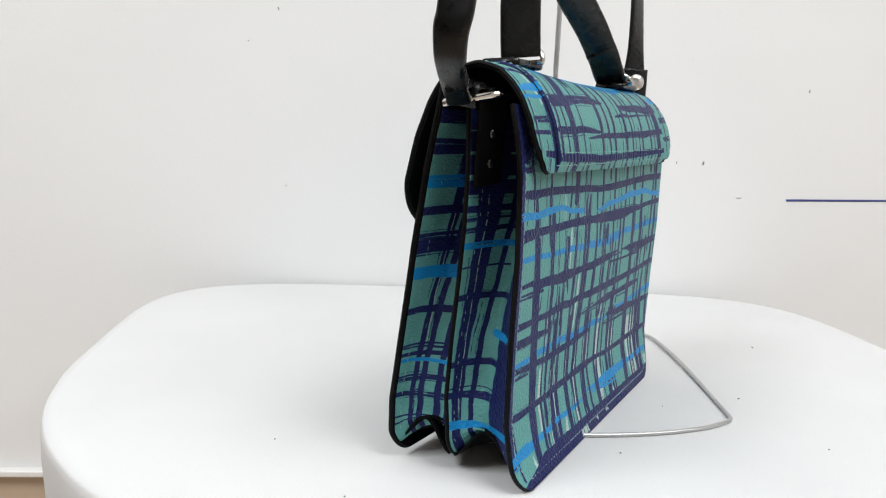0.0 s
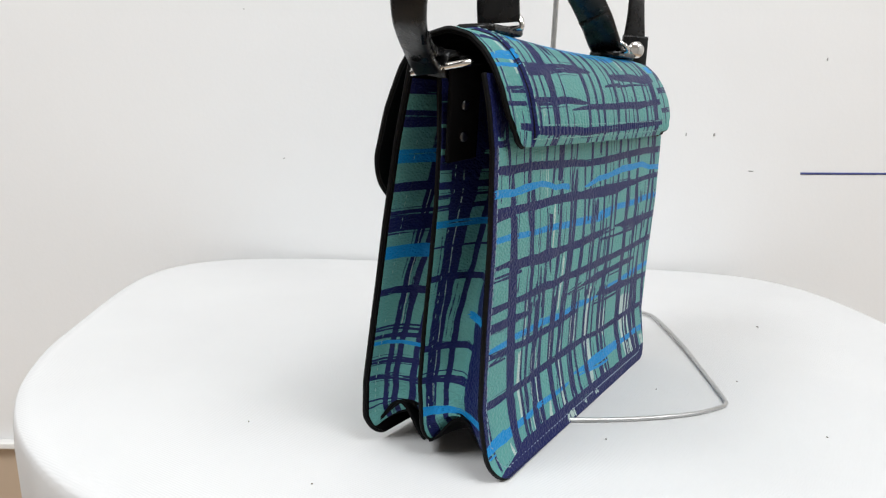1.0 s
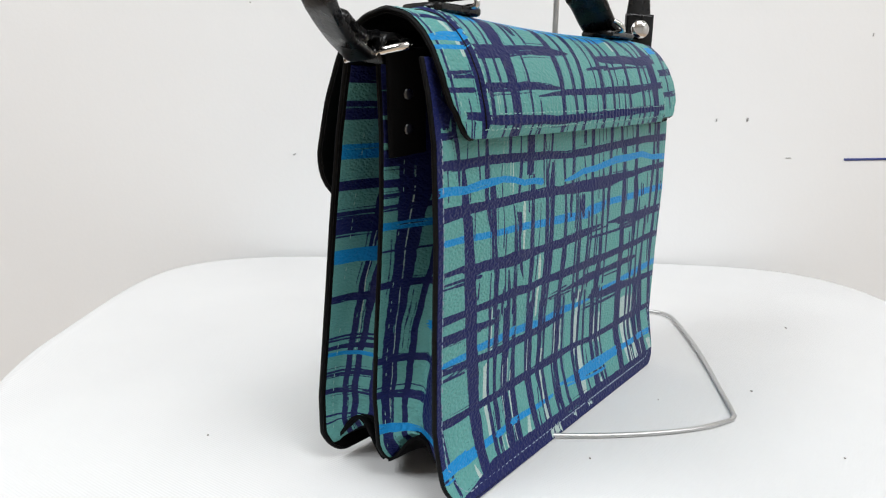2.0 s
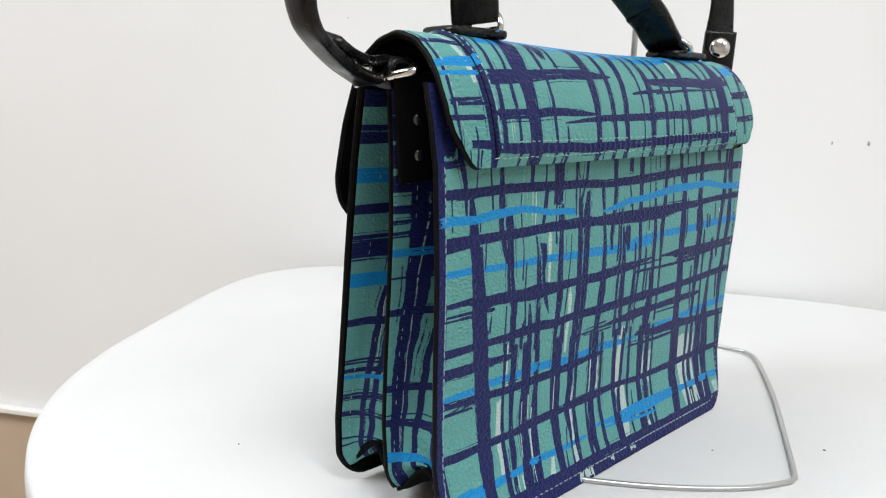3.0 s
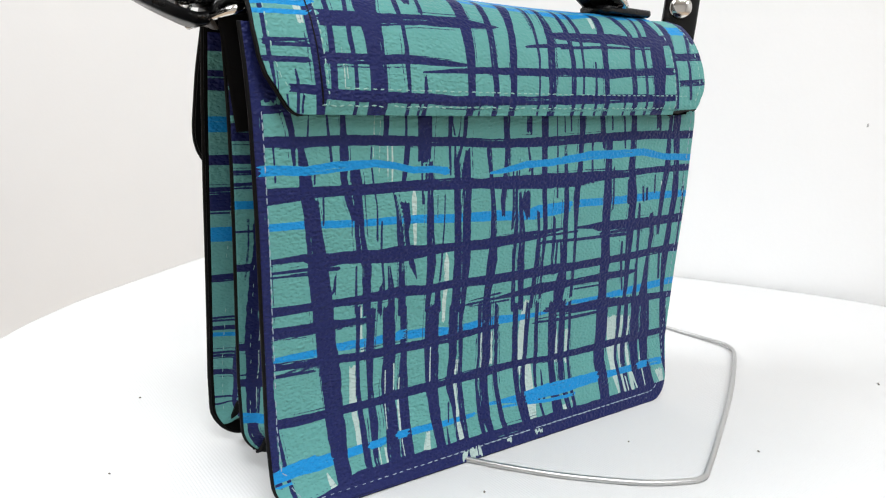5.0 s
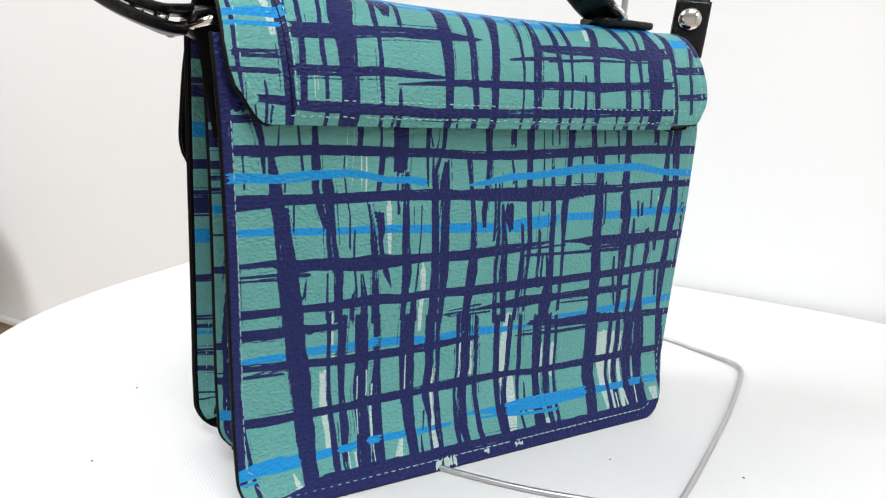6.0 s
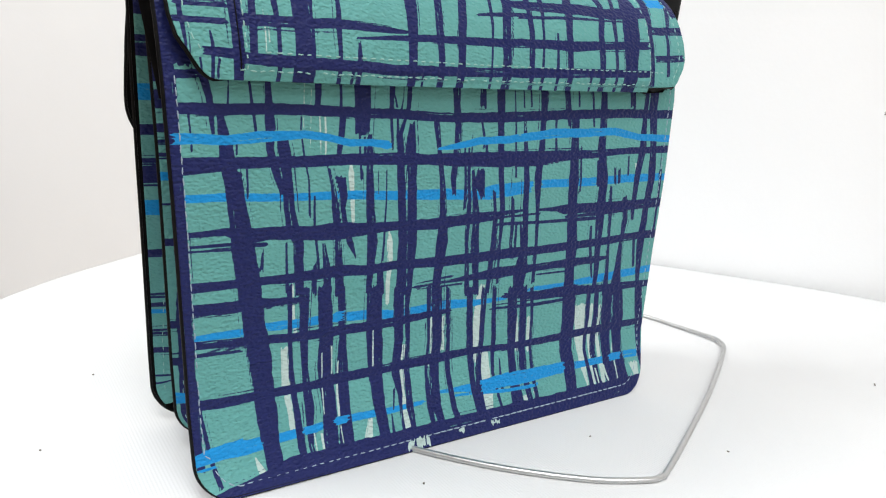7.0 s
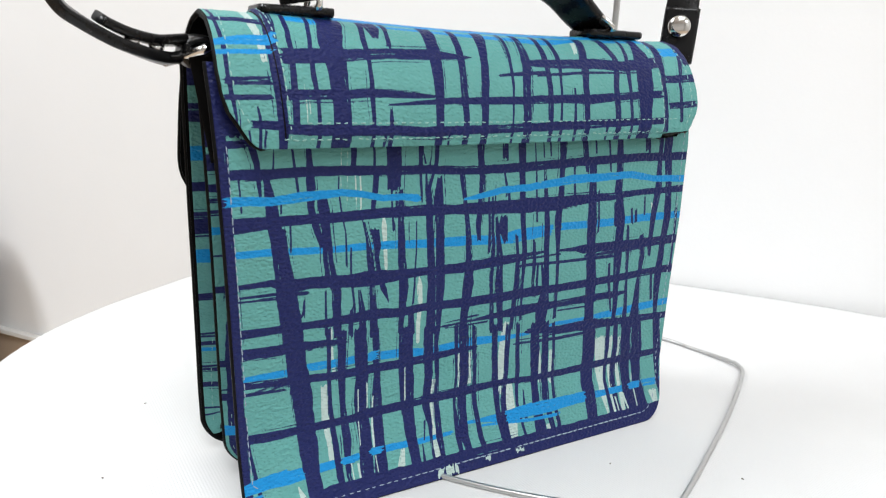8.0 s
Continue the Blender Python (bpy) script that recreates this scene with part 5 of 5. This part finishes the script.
d_ring((-0.0168, 0.0236, 0.1794), 0.0235, 0.0095, (-0.36, 0.91, -0.2), (0.9, 0.25, 0.35), 0.0017, loop)
STRAP_L = [(-0.0165, 0.0285, 0.1793), (-0.0215, 0.027, 0.1784), (-0.0274, 0.024, 0.1791), (-0.0352, 0.0208, 0.1811), (-0.0421, 0.018, 0.1835), (-0.0503, 0.0148, 0.1876), (-0.0573, 0.0115, 0.1924), (-0.0612, 0.0092, 0.2003), (-0.0614, 0.0072, 0.2103), (-0.057, 0.008, 0.24), (-0.046, 0.013, 0.29), (-0.02, 0.022, 0.37), (0.03, 0.035, 0.46), (0.1, 0.05, 0.535), (0.165, 0.072, 0.555)]
TURN_L = [(-0.16, 0.98, -0.14), (-0.10, 0.99, -0.1), (-0.04, 0.99, -0.01), (0.0, 0.99, 0.04), (0.02, 0.99, 0.08), (0.05, 0.99, 0.12), (0.07, 0.98, 0.15), (0.07, 0.98, 0.13), (0.05, 0.99, 0.10)] + [(0, 1, 0)] * 6
strap = ribbon("shoulder_strap", STRAP_L, TURN_L, (0.0104,) * 4 + (0.0108, 0.0118, 0.0134, 0.0148, 0.0154) + (0.0156,) * 6, 0.0040, BLACK, bag, "glossy black leather shoulder strap")
strap_end = ribbon("strap_end", [(-0.0165, 0.0280, 0.1852), (-0.0210, 0.0268, 0.1847), (-0.0274, 0.0240, 0.1845), (-0.0352, 0.0208, 0.1859), (-0.0410, 0.0185, 0.1879), (-0.0450, 0.0170, 0.1898)], TURN_L[:6], 0.0104, 0.0034, BLACK, strap, "folded strap end")
for x, y, h in ((-0.0345, 0.0190, 0.1842), (-0.0262, 0.0222, 0.1828)):
    stud((x, y, h), (0.1, -0.8, 0.6), 0.0026, strap, "small nickel rivet")

# far end of the shoulder strap, with its big stud
STRAP_R = [(0.2415, 0.0290, 0.186), (0.2430, 0.0292, 0.200), (0.2445, 0.0295, 0.215), (0.2465, 0.0302, 0.24), (0.2460, 0.033, 0.29), (0.243, 0.042, 0.37), (0.225, 0.055, 0.46), (0.195, 0.068, 0.53), (0.165, 0.072, 0.555)]
TURN_R = [(0.66, -0.75, 0), (0.66, -0.75, 0), (0.72, -0.69, 0), (0.95, -0.30, 0), (0.99, -0.1, 0)] + [(1, 0, 0)] * 4
strap = ribbon("shoulder_strap", STRAP_R, TURN_R, 0.0174, 0.0030, BLACK, bag, "black leather shoulder strap")
ribbon("strap_end", [(0.2425, 0.0283, 0.194), (0.2437, 0.0284, 0.207), (0.2450, 0.0287, 0.2225)], (0.66, -0.75, 0), 0.0182, 0.0056, BLACK, strap, "stitched strap end")
stud((0.2408, 0.0262, 0.2128), (-0.75, -0.66, 0.05), 0.0060, strap)

# the carrying handle on top, with its plates and rings
HANDLE = [(0.0255, 0.0208, 0.2020), (0.0247, 0.0209, 0.2065), (0.0243, 0.0214, 0.2160), (0.0240, 0.0218, 0.2290), (0.0275, 0.0222, 0.2400), (0.040, 0.0226, 0.2490), (0.062, 0.0230, 0.2520), (0.085, 0.0235, 0.2485), (0.1013, 0.0240, 0.2434), (0.1320, 0.0245, 0.2325), (0.1580, 0.0245, 0.2188), (0.1690, 0.0245, 0.2112), (0.1770, 0.0245, 0.2066), (0.1810, 0.0245, 0.2060)]
TWIST = [(0.5, -0.87, 0)] * 4 + [(0.5, -0.85, 0.2)] * 2 + [(0.5, -0.75, 0.4)] * 3 + [(0.42, -0.82, 0.4), (0.30, -0.90, 0.32), (0.22, -0.94, 0.24), (0.15, -0.97, 0.16), (0.1, -1, 0.1)]
handle = ribbon("handle", HANDLE, TWIST, 0.0188, 0.0036, BLACK, bag, "black leather carrying handle")
ribbon("strap_end", [(0.1500, 0.0245, 0.2232), (0.1580, 0.0245, 0.2192), (0.1690, 0.0245, 0.2116), (0.1770, 0.0245, 0.2070), (0.1805, 0.0245, 0.2064)], TWIST[-5:], 0.0191, 0.0046, BLACK, handle, "folded handle end")
for a, half, ringx, up in ((0.0228, 0.0138, 0.0305, (0.15, 0, 0.98)), (0.1855, 0.0155, 0.1800, (-0.66, 0, 0.75))):
    base = settle(a, 0.0235, 0.1976)
    plate = ribbon("handle_plate", [(base[0] - half, base[1], base[2] - 0.0004), (base[0], base[1], base[2] + 0.0002), (base[0] + half, base[1], base[2] + 0.0006)], (0, 1, 0), 0.0185, 0.0036, BLACK, bag, "black leather plate under the handle")
    d_ring((ringx, 0.0215, base[2] + 0.0018), 0.021, 0.0080, (0.12, 0.98, 0), up, 0.0013, plate)


# ---- small marks and flecks ----
wall_dot("pen_line", -0.56, 0.1215, (0.29, 0.0021), -2.0, INK, "thin blue pen line drawn on the white wall")
for along, high, wide, tall, turn in ((-0.3085, 0.1565, 0.0022, 0.0045, 10), (-0.2760, 0.1555, 0.0016, 0.0036, 0), (-0.4295, 0.2455, 0.0013, 0.0040, 5), (0.1760, 0.1105, 0.0040, 0.0010, -30), (0.2193, 0.2676, 0.0022, 0.0010, 0), (0.1873, 0.3036, 0.0012, 0.0040, -25), (-0.3560, 0.1170, 0.0075, 0.0008, 0)):
    wall_dot("wall_chip", along, high, (wide * 0.75, tall * 0.75), turn, CHIP, "small dark chip in white wall paint")


def crumb(x, y, long, turn):
    """A fleck of lint or grit lying on the cloth."""
    bm = bmesh.new()
    bmesh.ops.create_icosphere(bm, subdivisions=1, radius=0.5)
    for v in bm.verts:
        v.co = Vector((v.co.x * long, v.co.y * 0.0009, (v.co.z + 0.5) * 0.0008)) * random.uniform(0.85, 1.15)
    bm.transform(pose(x, y, 0.0, 0, 0, turn))
    return tagged(part("fleck", bm, SPECK, None, "tiny dark fleck on the white cloth"), category="fleck", group="flecks on the tablecloth")


for x, y, long, turn in ((-0.0180, 0.1320, 0.0012, 20), (0.3680, -0.0570, 0.0050, 35), (0.1524, -0.1241, 0.0014, 60), (0.1663, -0.0285, 0.0013, 10), (0.2140, -0.0676, 0.0016, 80), (0.0767, -0.0277, 0.0014, 30), (-0.0470, 0.0621, 0.0011, 0)):
    crumb(x, y, long, turn)


# ---- a stool by the wall, past the table ----
stool = empty("stool", tuple(ROOM @ Vector((0.33, 1.045, FLOOR))), "brown padded stool on a pale wooden base", "stool")
bm = bmesh.new()
bmesh.ops.create_cube(bm, size=1.0)
bmesh.ops.scale(bm, vec=(0.30, 0.40, 0.21), verts=bm.verts)
bmesh.ops.bevel(bm, geom=bm.edges[:], offset=0.045, segments=5, profile=0.5, affect="EDGES")
bmesh.ops.translate(bm, vec=(0.33, 1.045, -0.125), verts=bm.verts)
bm.transform(ROOM)
hang(part("cushion", bm, BROWN, None, "brown padded cushion"), stool)
hang(box("base", (0.27, 0.37, 0.522), (0.33, 1.045, -0.489), PALEWOOD, None, "pale painted wooden base", 0.006, ROOM), stool)
